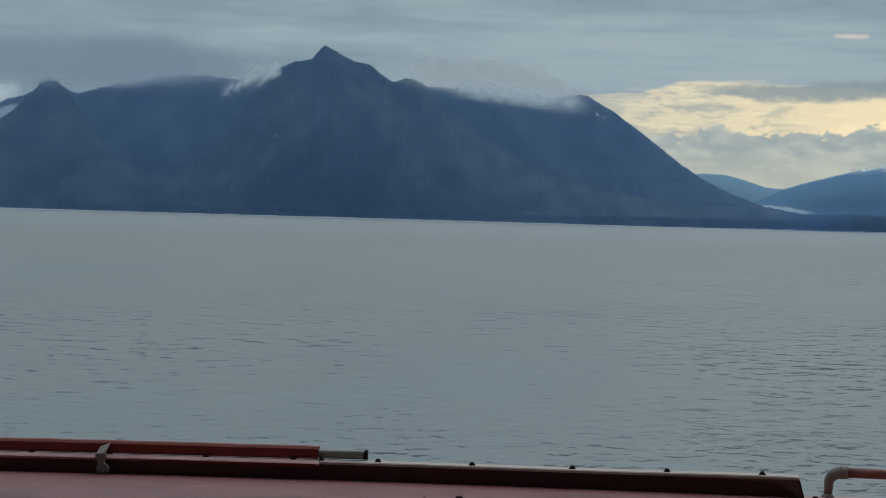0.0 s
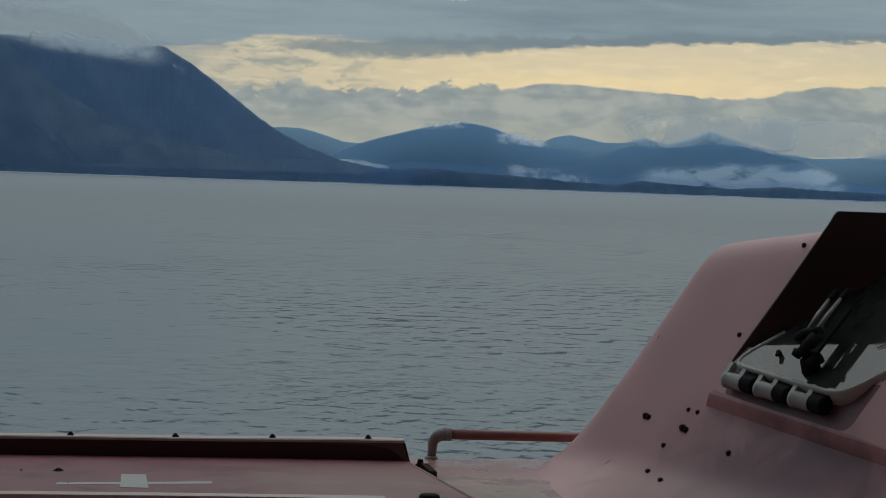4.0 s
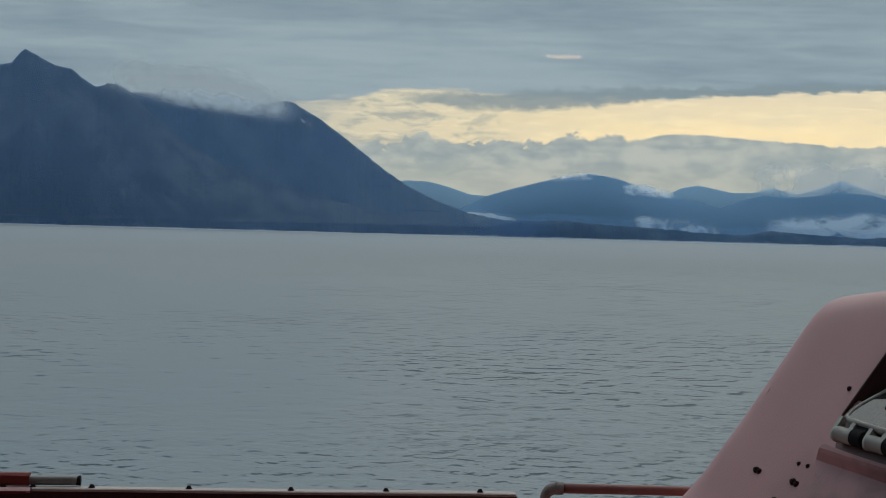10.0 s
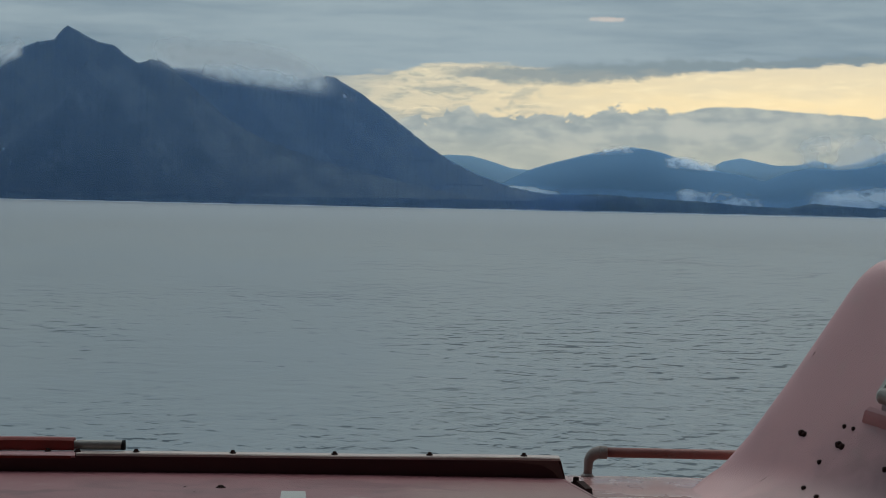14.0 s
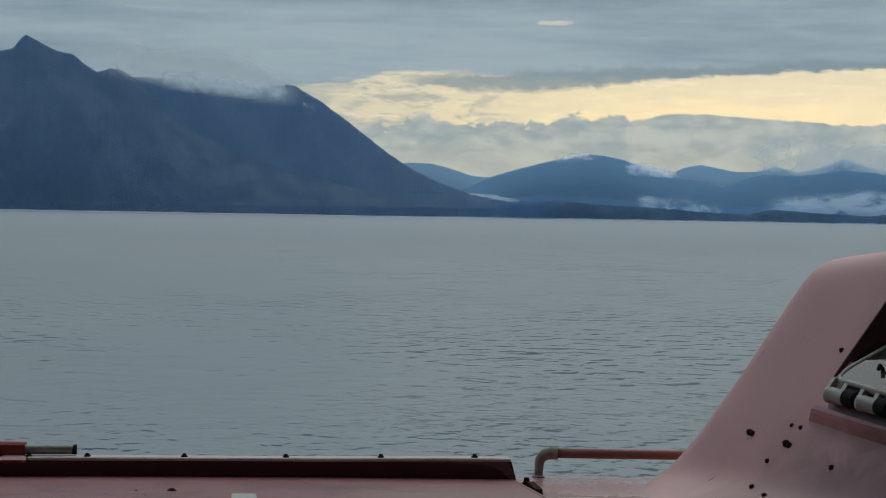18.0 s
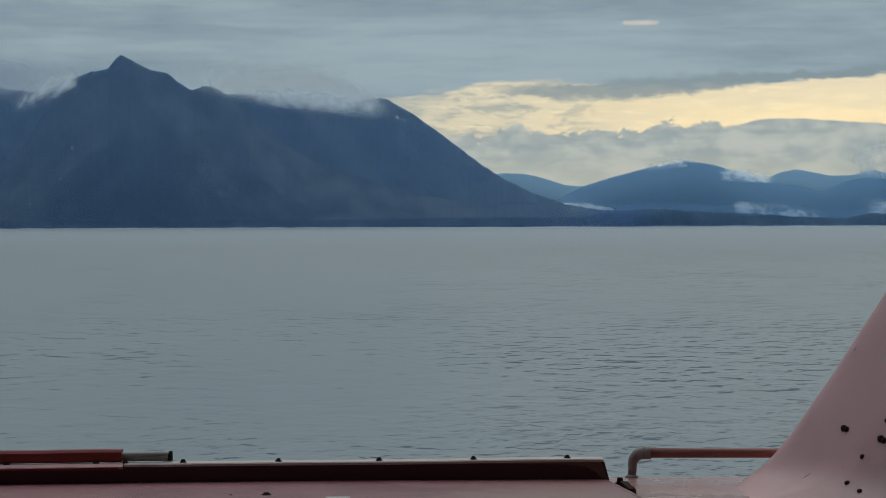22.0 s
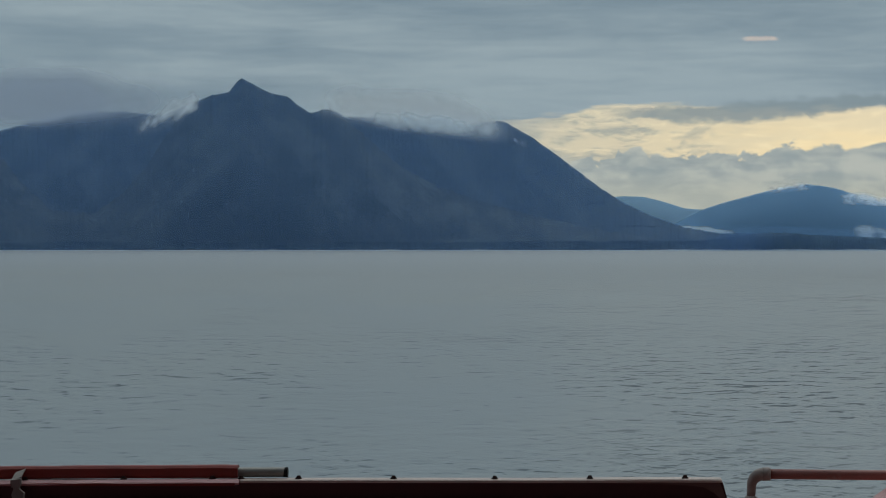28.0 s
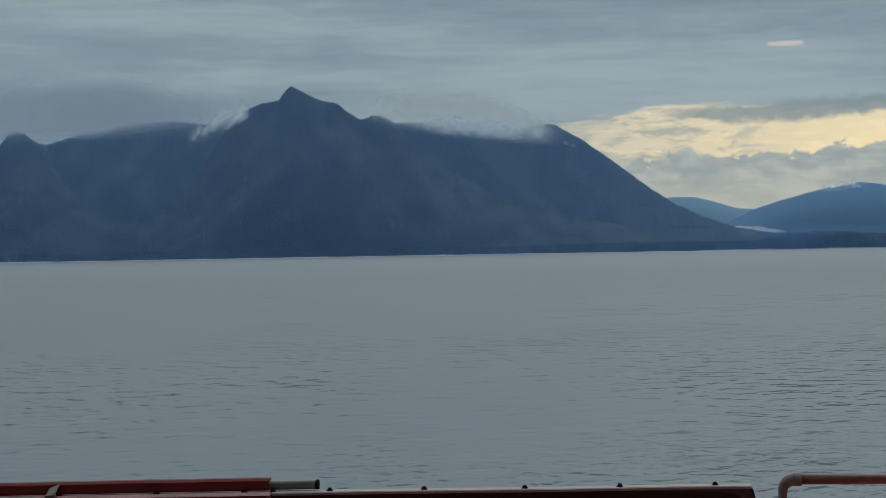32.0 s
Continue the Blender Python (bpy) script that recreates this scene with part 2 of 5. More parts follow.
def weathered(mat, stain, amount, lo=0.48, hi=0.66, scale=3.2, stretch=0.45):
    """Lays soft run-down stains over a painted surface."""
    n = Nodes(mat.node_tree, False)
    bs = [k for k in mat.node_tree.nodes if k.type == "BSDF_PRINCIPLED"][0]
    pos = n.add("ShaderNodeNewGeometry").outputs["Position"]
    sep = n.add("ShaderNodeSeparateXYZ")
    n.link(pos, sep.inputs[0])
    drawn = n.vec(sep.outputs[0], sep.outputs[1], n.m("MULTIPLY", sep.outputs[2], stretch))
    old = bs.inputs["Base Color"].links[0].from_socket
    run = n.ramp(n.noise(drawn, scale, 5.0, 0.62, 0.6), lo, hi)
    speck = n.ramp(n.noise(pos, 38.0, 3.0, 0.6), 0.66, 0.74)
    n.link(n.mix(n.m("MAXIMUM", n.m("MULTIPLY", run, amount), n.m("MULTIPLY", speck, amount * 0.8)), old, rgb(*stain)), bs.inputs["Base Color"])
    return mat


def wear_shade_patch(mat, centre, size, colour, amount):
    """A ragged patch round one place: wear, or shade painted into the colour."""
    n = Nodes(mat.node_tree, False)
    bs = [k for k in mat.node_tree.nodes if k.type == "BSDF_PRINCIPLED"][0]
    pos = n.add("ShaderNodeNewGeometry").outputs["Position"]
    gap = n.add("ShaderNodeVectorMath", operation="DISTANCE")
    n.link(pos, gap.inputs[0])
    gap.inputs[1].default_value = centre
    ragged = n.m("ADD", gap.outputs["Value"], n.m("MULTIPLY", n.m("SUBTRACT", n.noise(pos, 4.5, 6.0, 0.66, 0.5), 0.5), size * 1.5))
    old = bs.inputs["Base Color"].links[0].from_socket
    n.link(n.mix(n.ramp(ragged, size, size * 0.35, 0.0, amount), old, rgb(*colour)), bs.inputs["Base Color"])
    return mat


def red_shade_outboard(mat, y0, y1, colour, amount):
    """Redder and darker towards the sea side, the coaming's shade painted in, with a soft uneven border."""
    n = Nodes(mat.node_tree, False)
    bs = [k for k in mat.node_tree.nodes if k.type == "BSDF_PRINCIPLED"][0]
    pos = n.add("ShaderNodeNewGeometry").outputs["Position"]
    sep = n.add("ShaderNodeSeparateXYZ")
    n.link(pos, sep.inputs[0])
    wob = n.m("MULTIPLY", n.m("SUBTRACT", n.noise(pos, 3.5, 4.0, 0.6), 0.5), 0.3)
    old = bs.inputs["Base Color"].links[0].from_socket
    n.link(n.mix(n.ramp(n.m("ADD", sep.outputs[1], wob), y0, y1, 0.0, amount), old, rgb(*colour)), bs.inputs["Base Color"])
    return mat


def water_material():
    """Dark silty water that mirrors the sky; the dark near sides of short steep wavelets in gusts are painted into its
    colour.
    """
    mat = bpy.data.materials.new("sea_water")
    mat.use_nodes = True
    n = Nodes(mat.node_tree)
    out = n.add("ShaderNodeOutputMaterial")
    bs = n.add("ShaderNodeBsdfPrincipled")
    n.link(bs.outputs[0], out.inputs[0])
    geo = n.add("ShaderNodeNewGeometry")
    sep = n.add("ShaderNodeSeparateXYZ")
    n.link(geo.outputs["Position"], sep.inputs[0])
    px, py, _ = sep.outputs

    def field(fx, fy, seed, detail=2.0, rough=0.5, twist=0.0):
        return n.noise(n.vec(n.m("MULTIPLY", px, fx), n.m("MULTIPLY", py, fy), seed), 1.0, detail, rough, twist)

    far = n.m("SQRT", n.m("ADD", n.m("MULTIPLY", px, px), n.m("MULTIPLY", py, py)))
    gust = field(0.040, 0.014, 4.0, 3.0, 0.6)
    patch = field(0.011, 0.0035, 2.0, 4.0, 0.6, 0.6)
    push = n.ramp(gust, 0.34, 0.66, 0.5, 1.0)
    rip = n.m("MULTIPLY", n.m("SUBTRACT", field(1.5, 1.6, 7.0), 0.5), 0.012)
    chop = n.m("MULTIPLY", n.m("SUBTRACT", field(0.50, 0.46, 3.0, 2.0, 0.5, 0.4), 0.5), 0.105)
    wave = n.m("MULTIPLY", n.m("SUBTRACT", field(0.15, 0.14, 5.0, 2.0, 0.5, 0.3), 0.5), 0.22)
    h = n.m("MULTIPLY", n.m("ADD", n.m("ADD", rip, chop), wave), push)
    h = n.m("MULTIPLY", h, n.ramp(far, 300.0, 2200.0, 1.0, 0.22))
    bp = n.add("ShaderNodeBump")
    bp.inputs["Strength"].default_value = 1.0
    bp.inputs["Distance"].default_value = 1.0
    n.link(h, bp.inputs["Height"])

    n.link(bp.outputs[0], bs.inputs["Normal"])

    # wavelets' near-side shade, painted into the colour: short close by, long far out
    def near_shade(fx, fy, seed, step, lo, hi):
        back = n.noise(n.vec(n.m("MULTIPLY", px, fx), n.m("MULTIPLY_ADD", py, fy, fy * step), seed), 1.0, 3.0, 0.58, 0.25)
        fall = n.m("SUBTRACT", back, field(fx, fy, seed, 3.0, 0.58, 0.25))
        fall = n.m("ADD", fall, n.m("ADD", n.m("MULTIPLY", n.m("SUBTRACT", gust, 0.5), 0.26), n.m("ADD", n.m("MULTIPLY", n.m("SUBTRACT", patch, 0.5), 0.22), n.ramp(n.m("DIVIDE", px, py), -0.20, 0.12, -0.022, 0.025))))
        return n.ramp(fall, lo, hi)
    close = n.m("MULTIPLY", near_shade(0.58, 0.37, 11.0, 0.75, 0.066, 0.165), n.ramp(far, 120.0, 220.0, 1.0, 0.0))
    middle = n.m("MULTIPLY", near_shade(0.34, 0.19, 17.0, 1.5, 0.068, 0.165), n.m("MULTIPLY", n.ramp(far, 110.0, 180.0), n.ramp(far, 260.0, 480.0, 1.0, 0.0)))
    wide = n.m("MULTIPLY", near_shade(0.18, 0.058, 23.0, 4.8, 0.080, 0.185), n.m("MULTIPLY", n.ramp(far, 230.0, 420.0), n.ramp(far, 500.0, 1500.0, 0.55, 0.0)))
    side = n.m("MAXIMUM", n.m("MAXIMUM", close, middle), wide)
    n.put(bs.inputs["Roughness"], n.m("ADD", n.ramp(far, 90.0, 1200.0, 0.32, 0.48), n.m("MULTIPLY", n.m("SUBTRACT", patch, 0.5), 0.10)))
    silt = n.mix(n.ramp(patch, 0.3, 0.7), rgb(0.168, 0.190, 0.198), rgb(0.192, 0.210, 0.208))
    # sky sheen painted in: base colour lightens with distance from the ship
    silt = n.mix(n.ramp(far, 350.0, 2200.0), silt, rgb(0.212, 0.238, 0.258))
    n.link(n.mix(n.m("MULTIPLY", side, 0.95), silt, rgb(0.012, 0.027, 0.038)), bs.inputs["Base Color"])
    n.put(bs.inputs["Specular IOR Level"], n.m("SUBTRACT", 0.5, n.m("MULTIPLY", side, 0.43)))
    bs.inputs["IOR"].default_value = 1.33
    return mat


def forest_material():
    """Conifer slopes: dark green, mottled by stands of trees, with a few pale rock slides."""
    mat = bpy.data.materials.new("conifer_forest")
    mat.use_nodes = True
    n = Nodes(mat.node_tree)
    out = n.add("ShaderNodeOutputMaterial")
    bs = n.add("ShaderNodeBsdfPrincipled")
    n.link(bs.outputs[0], out.inputs[0])
    pos = n.add("ShaderNodeNewGeometry").outputs["Position"]
    stand = n.noise(pos, 0.012, 5.0, 0.6)
    sp = n.add("ShaderNodeSeparateXYZ")
    n.link(pos, sp.inputs[0])
    tree = n.noise(n.vec(sp.outputs[0], sp.outputs[1], n.m("MULTIPLY", sp.outputs[2], 0.35)), 0.09, 3.0, 0.6)
    k = n.m("ADD", n.m("MULTIPLY", stand, 0.55), n.m("MULTIPLY", tree, 0.45))
    col = n.mix(n.ramp(k, 0.34, 0.66), rgb(0.020, 0.027, 0.024), rgb(0.100, 0.111, 0.090))
    # gully shade down both flanks of the peak, painted into the colour
    sep = n.add("ShaderNodeSeparateXYZ")
    n.link(pos, sep.inputs[0])
    px, py, pz_ = sep.outputs
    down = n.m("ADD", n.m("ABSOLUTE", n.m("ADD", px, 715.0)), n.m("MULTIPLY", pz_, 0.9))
    gully_shade = n.noise(n.vec(n.m("MULTIPLY", down, 0.016), n.m("MULTIPLY", pz_, 0.004), n.m("MULTIPLY", py, 0.002)), 1.0, 5.0, 0.6, 0.5)
    col = n.mix(n.ramp(gully_shade, 0.40, 0.62, 0.0, 0.6), col, rgb(0.018, 0.025, 0.024))
    # a few bare scars where the slope has slid
    bearing = n.m("MULTIPLY", n.m("ARCTAN2", px, py), 57.29578)
    height = n.m("MULTIPLY", n.m("DIVIDE", n.m("SUBTRACT", pz_, EYE), n.m("SQRT", n.m("ADD", n.m("MULTIPLY", px, px), n.m("MULTIPLY", py, py)))), 57.29578)
    for a, e, wide, tall in ((-11.95, 0.53, 0.026, 0.08), (-11.1, 1.24, 0.04, 0.06), (-9.8, 1.15, 0.035, 0.03), (-10.75, 2.13, 0.026, 0.06), (-16.05, 1.22, 0.05, 0.03), (-10.9, 0.85, 0.02, 0.10)):
        off = n.m("ADD", n.m("POWER", n.m("ABSOLUTE", n.m("DIVIDE", n.m("SUBTRACT", bearing, a), wide)), 2.0), n.m("POWER", n.m("ABSOLUTE", n.m("DIVIDE", n.m("SUBTRACT", height, e), tall)), 2.0))
        off = n.m("ADD", off, n.m("MULTIPLY", n.m("SUBTRACT", tree, 0.5), 4.0))
        col = n.mix(n.ramp(off, 1.3, 0.2, 0.0, 0.6), col, rgb(0.34, 0.35, 0.34))
    n.link(col, bs.inputs["Base Color"])
    bs.inputs["Roughness"].default_value = 0.95
    bs.inputs["Specular IOR Level"].default_value = 0.1
    bp = n.add("ShaderNodeBump")
    bp.inputs["Strength"].default_value = 0.8
    bp.inputs["Distance"].default_value = 6.5
    n.link(tree, bp.inputs["Height"])
    n.link(bp.outputs[0], bs.inputs["Normal"])
    return mat


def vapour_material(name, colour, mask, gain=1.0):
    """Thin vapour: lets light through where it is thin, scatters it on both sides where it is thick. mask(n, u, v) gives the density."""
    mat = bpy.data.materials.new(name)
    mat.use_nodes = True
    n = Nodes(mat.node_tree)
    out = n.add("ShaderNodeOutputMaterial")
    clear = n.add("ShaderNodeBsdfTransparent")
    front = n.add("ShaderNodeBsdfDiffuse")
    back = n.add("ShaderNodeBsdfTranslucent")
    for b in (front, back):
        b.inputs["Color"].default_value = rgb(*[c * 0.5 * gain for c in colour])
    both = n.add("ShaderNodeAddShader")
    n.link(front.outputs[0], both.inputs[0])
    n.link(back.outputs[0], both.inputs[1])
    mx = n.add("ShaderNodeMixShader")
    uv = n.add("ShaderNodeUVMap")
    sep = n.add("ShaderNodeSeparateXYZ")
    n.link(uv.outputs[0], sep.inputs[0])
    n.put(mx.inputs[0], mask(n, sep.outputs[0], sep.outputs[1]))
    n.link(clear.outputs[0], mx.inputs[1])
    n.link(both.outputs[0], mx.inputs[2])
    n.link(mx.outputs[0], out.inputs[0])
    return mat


M_WATER = water_material()
M_FOREST = forest_material()
M_PINK = surface("faded_red_gelcoat", (0.585, 0.310, 0.304), 0.46, vary=0.14, scale=3.0, fine=90.0, bump=0.10, depth=0.001, spots=(0.47, 0.33, 0.29, 0.5))
M_DECK = deck_material()
# panel gelcoat: grime and wear, with overhead shade painted into its darker base
M_PANEL = surface("grimy_shaded_gelcoat", (0.255, 0.122, 0.128), 0.60, vary=0.22, scale=2.6, fine=70.0, bump=0.12, depth=0.001, spots=(0.37, 0.26, 0.24, 0.55), ior=1.3)
M_PINK = weathered(M_PINK, (0.36, 0.195, 0.195), 0.26, scale=2.4)
M_PANEL = weathered(M_PANEL, (0.15, 0.075, 0.080), 0.7, stretch=1.0)
M_PANEL = wear_shade_patch(M_PANEL, (0.45, 6.8, EYE - 1.0), 0.60, (0.36, 0.245, 0.205), 0.55)
M_PANEL = red_shade_outboard(M_PANEL, 6.75, 7.40, (0.20, 0.055, 0.064), 0.65)
# shade low on the wheelhouse's near side, painted in as two dark patches
M_PINK = wear_shade_patch(M_PINK, (1.62, 6.35, EYE - 1.0), 0.58, (0.22, 0.120, 0.130), 0.85)
M_PINK = wear_shade_patch(M_PINK, (1.42, 6.75, EYE - 1.05), 0.50, (0.31, 0.172, 0.176), 0.6)
M_GUSSET = surface("brown_gelcoat", (0.15, 0.080, 0.066), 0.5, vary=0.3, scale=12.0, fine=90.0)
# upright edges towards the ship: its shade is painted into this dark red
M_RIM_SHADE = surface("shaded_red_gelcoat", (0.070, 0.021, 0.021), 0.5, vary=0.25, scale=8.0, fine=80.0, bump=0.2, depth=0.001)
M_LIP = surface("pale_edge", (0.52, 0.40, 0.35), 0.5, vary=0.25, scale=14.0, fine=80.0)
M_ORANGE = surface("red_orange_sheath", (0.225, 0.029, 0.020), 0.6, vary=0.25, scale=9.0, fine=70.0, bump=0.3, depth=0.002)
M_ALU = surface("dull_aluminium", (0.27, 0.25, 0.225), 0.5, metal=0.3, vary=0.35, scale=16.0, fine=120.0)
M_RUST = surface("rusty_iron", (0.034, 0.017, 0.015), 0.85, vary=0.4, scale=40.0, fine=200.0, bump=0.4, depth=0.002, ior=1.2)
M_RAIL = surface("red_painted_pipe", (0.30, 0.105, 0.085), 0.42, vary=0.25, scale=14.0, fine=120.0, spots=(0.30, 0.25, 0.22, 0.5))
M_ELBOW = surface("grimy_fitting", (0.28, 0.225, 0.20), 0.6, vary=0.35, scale=22.0, fine=120.0, bump=0.3, depth=0.002)
M_TAPE = surface("white_tape", (0.41, 0.41, 0.385), 0.65, vary=0.14, scale=20.0, fine=150.0)
M_STRAP = surface("grey_webbing", (0.25, 0.215, 0.19), 0.8, vary=0.25, scale=30.0, fine=300.0, bump=0.4)
M_BLACK = surface("black_rubber", (0.012, 0.011, 0.011), 0.75, vary=0.3, scale=30.0, fine=200.0, ior=1.22)
M_CREAM = surface("cream_plastic_frame", (0.44, 0.415, 0.37), 0.45, vary=0.2, scale=18.0, fine=140.0, spots=(0.22, 0.19, 0.16, 0.5))
# shade on the cheek's inner side, painted in as dark brown
M_SHADE = surface("cheek_shade", (0.066, 0.036, 0.031), 0.8, vary=0.3, scale=9.0, fine=80.0)
# recess shade painted into the sill's red, with grime over it
M_SILL = weathered(surface("shaded_grimy_sill", (0.20, 0.085, 0.080), 0.35, vary=0.3, scale=7.0, fine=80.0, bump=0.15, depth=0.001), (0.07, 0.035, 0.032), 0.8)
M_WHITE = surface("white_paint", (0.70, 0.70, 0.68), 0.4, vary=0.08, scale=5.0, fine=60.0)
M_SHORE_LINE = surface("bright_shore_line", (0.70, 0.71, 0.70), 0.9, vary=0.3, scale=0.05, fine=0.6, bump=0.3, depth=0.3)
M_HULL = surface("ship_side_paint", (0.27, 0.275, 0.28), 0.55, vary=0.12, scale=0.6, fine=12.0)
M_CABIN = surface("cabin_lining", (0.17, 0.16, 0.145), 0.8, vary=0.2, scale=3.0, fine=40.0)


def pane_glass(name, tint):
    mat = bpy.data.materials.new(name)
    mat.use_nodes = True
    n = Nodes(mat.node_tree)
    out = n.add("ShaderNodeOutputMaterial")
    tr = n.add("ShaderNodeBsdfTransparent")
    tr.inputs[0].default_value = rgb(*tint)
    gl = n.add("ShaderNodeBsdfGlossy")
    gl.inputs["Roughness"].default_value = 0.0
    fr = n.add("ShaderNodeFresnel")
    fr.inputs[0].default_value = 1.45
    mx = n.add("ShaderNodeMixShader")
    n.link(fr.outputs[0], mx.inputs[0])
    n.link(tr.outputs[0], mx.inputs[1])
    n.link(gl.outputs[0], mx.inputs[2])
    n.link(mx.outputs[0], out.inputs[0])
    return mat


def hatch_glass():
    """Tinted, scratched acrylic over a dark cabin."""
    mat = bpy.data.materials.new("dark_acrylic")
    mat.use_nodes = True
    n = Nodes(mat.node_tree)
    out = n.add("ShaderNodeOutputMaterial")
    bs = n.add("ShaderNodeBsdfPrincipled")
    n.link(bs.outputs[0], out.inputs[0])
    pos = n.add("ShaderNodeNewGeometry").outputs["Position"]
    grime = n.noise(pos, 14.0, 5.0, 0.65)
    n.link(n.mix(grime, rgb(0.020, 0.019, 0.018), rgb(0.060, 0.058, 0.054)), bs.inputs["Base Color"])
    n.put(bs.inputs["Roughness"], n.ramp(grime, 0.4, 0.75, 0.03, 0.12))
    bs.inputs["IOR"].default_value = 1.56
    return mat


def lamp_material():
    mat = bpy.data.materials.new("lamp_glow")
    mat.use_nodes = True
    n = Nodes(mat.node_tree)
    out = n.add("ShaderNodeOutputMaterial")
    em = n.add("ShaderNodeEmission")
    em.inputs[0].default_value = rgb(1.0, 0.56, 0.28)
    em.inputs[1].default_value = 3.4
    n.link(em.outputs[0], out.inputs[0])
    return mat


M_PANE = pane_glass("window_glass", (0.97, 0.98, 0.98))
M_ACRYL = hatch_glass()
M_LAMP = lamp_material()


# ---------------------------------------------------------------- mesh helpers
def part(name, bm, material, parent=None, label="", smooth=False):
    """Links a bmesh as one mesh object under a thing or a part."""
    me = bpy.data.meshes.new(name)
    bmesh.ops.recalc_face_normals(bm, faces=bm.faces[:])
    bm.to_mesh(me)
    bm.free()
    me.materials.append(material)
    if smooth:
        for p in me.polygons:
            p.use_smooth = True
    ob = new(name, me)
    if parent is not None:
        ob.parent = parent
    if label:
        ob["label"] = label
    return ob


def box(bm, x0, x1, y0, y1, z0, z1, bevel=0.0, seg=2):
    r = bmesh.ops.create_cube(bm, size=1.0)
    vs = r["verts"]
    for v in vs:
        v.co = Vector(((x0 + x1) / 2 + v.co.x * (x1 - x0), (y0 + y1) / 2 + v.co.y * (y1 - y0), (z0 + z1) / 2 + v.co.z * (z1 - z0)))
    if bevel:
        es = list({e for v in vs for e in v.link_edges})
        bmesh.ops.bevel(bm, geom=es, offset=bevel, segments=seg, affect="EDGES", profile=0.5)
    return bm


def tube(bm, points, radius, sides=14, caps=True):
    """A round pipe along points; radius is a number or one for each point."""
    pts = [Vector(p) for p in points]
    rad = radius if isinstance(radius, (list, tuple)) else [radius] * len(pts)
    rings = []
    for k, p in enumerate(pts):
        d = (pts[min(k + 1, len(pts) - 1)] - pts[max(k - 1, 0)]).normalized()
        a = d.cross(Vector((0.13, 0.91, 0.31))).normalized()
        b = d.cross(a)
        rings.append([bm.verts.new(p + rad[k] * (math.cos(q) * a + math.sin(q) * b)) for q in (2 * math.pi * i / sides for i in range(sides))])
    for r0, r1 in zip(rings, rings[1:]):
        for i in range(sides):
            bm.faces.new((r0[i], r0[(i + 1) % sides], r1[(i + 1) % sides], r1[i]))
    if caps:
        bm.faces.new(rings[0][::-1])
        bm.faces.new(rings[-1])
    return bm


def prism(bm, low, high):
    """A solid between two outlines with the same number of corners."""
    a = [bm.verts.new(p) for p in low]
    b = [bm.verts.new(p) for p in high]
    bm.faces.new(a[::-1])
    bm.faces.new(b)
    for i in range(len(a)):
        j = (i + 1) % len(a)
        bm.faces.new((a[i], a[j], b[j], b[i]))
    return bm


def bend(t):
    """Smooth step."""
    t = min(1.0, max(0.0, t))
    return t * t * (3 - 2 * t)


def along(points, a):
    """Reads a profile given as (a, value) corners, in straight runs."""
    return float(np.interp(a, [p[0] for p in points], [p[1] for p in points]))


def polar(az, dist, z):
    q = radians(az)
    return (dist * math.sin(q), dist * math.cos(q), z)


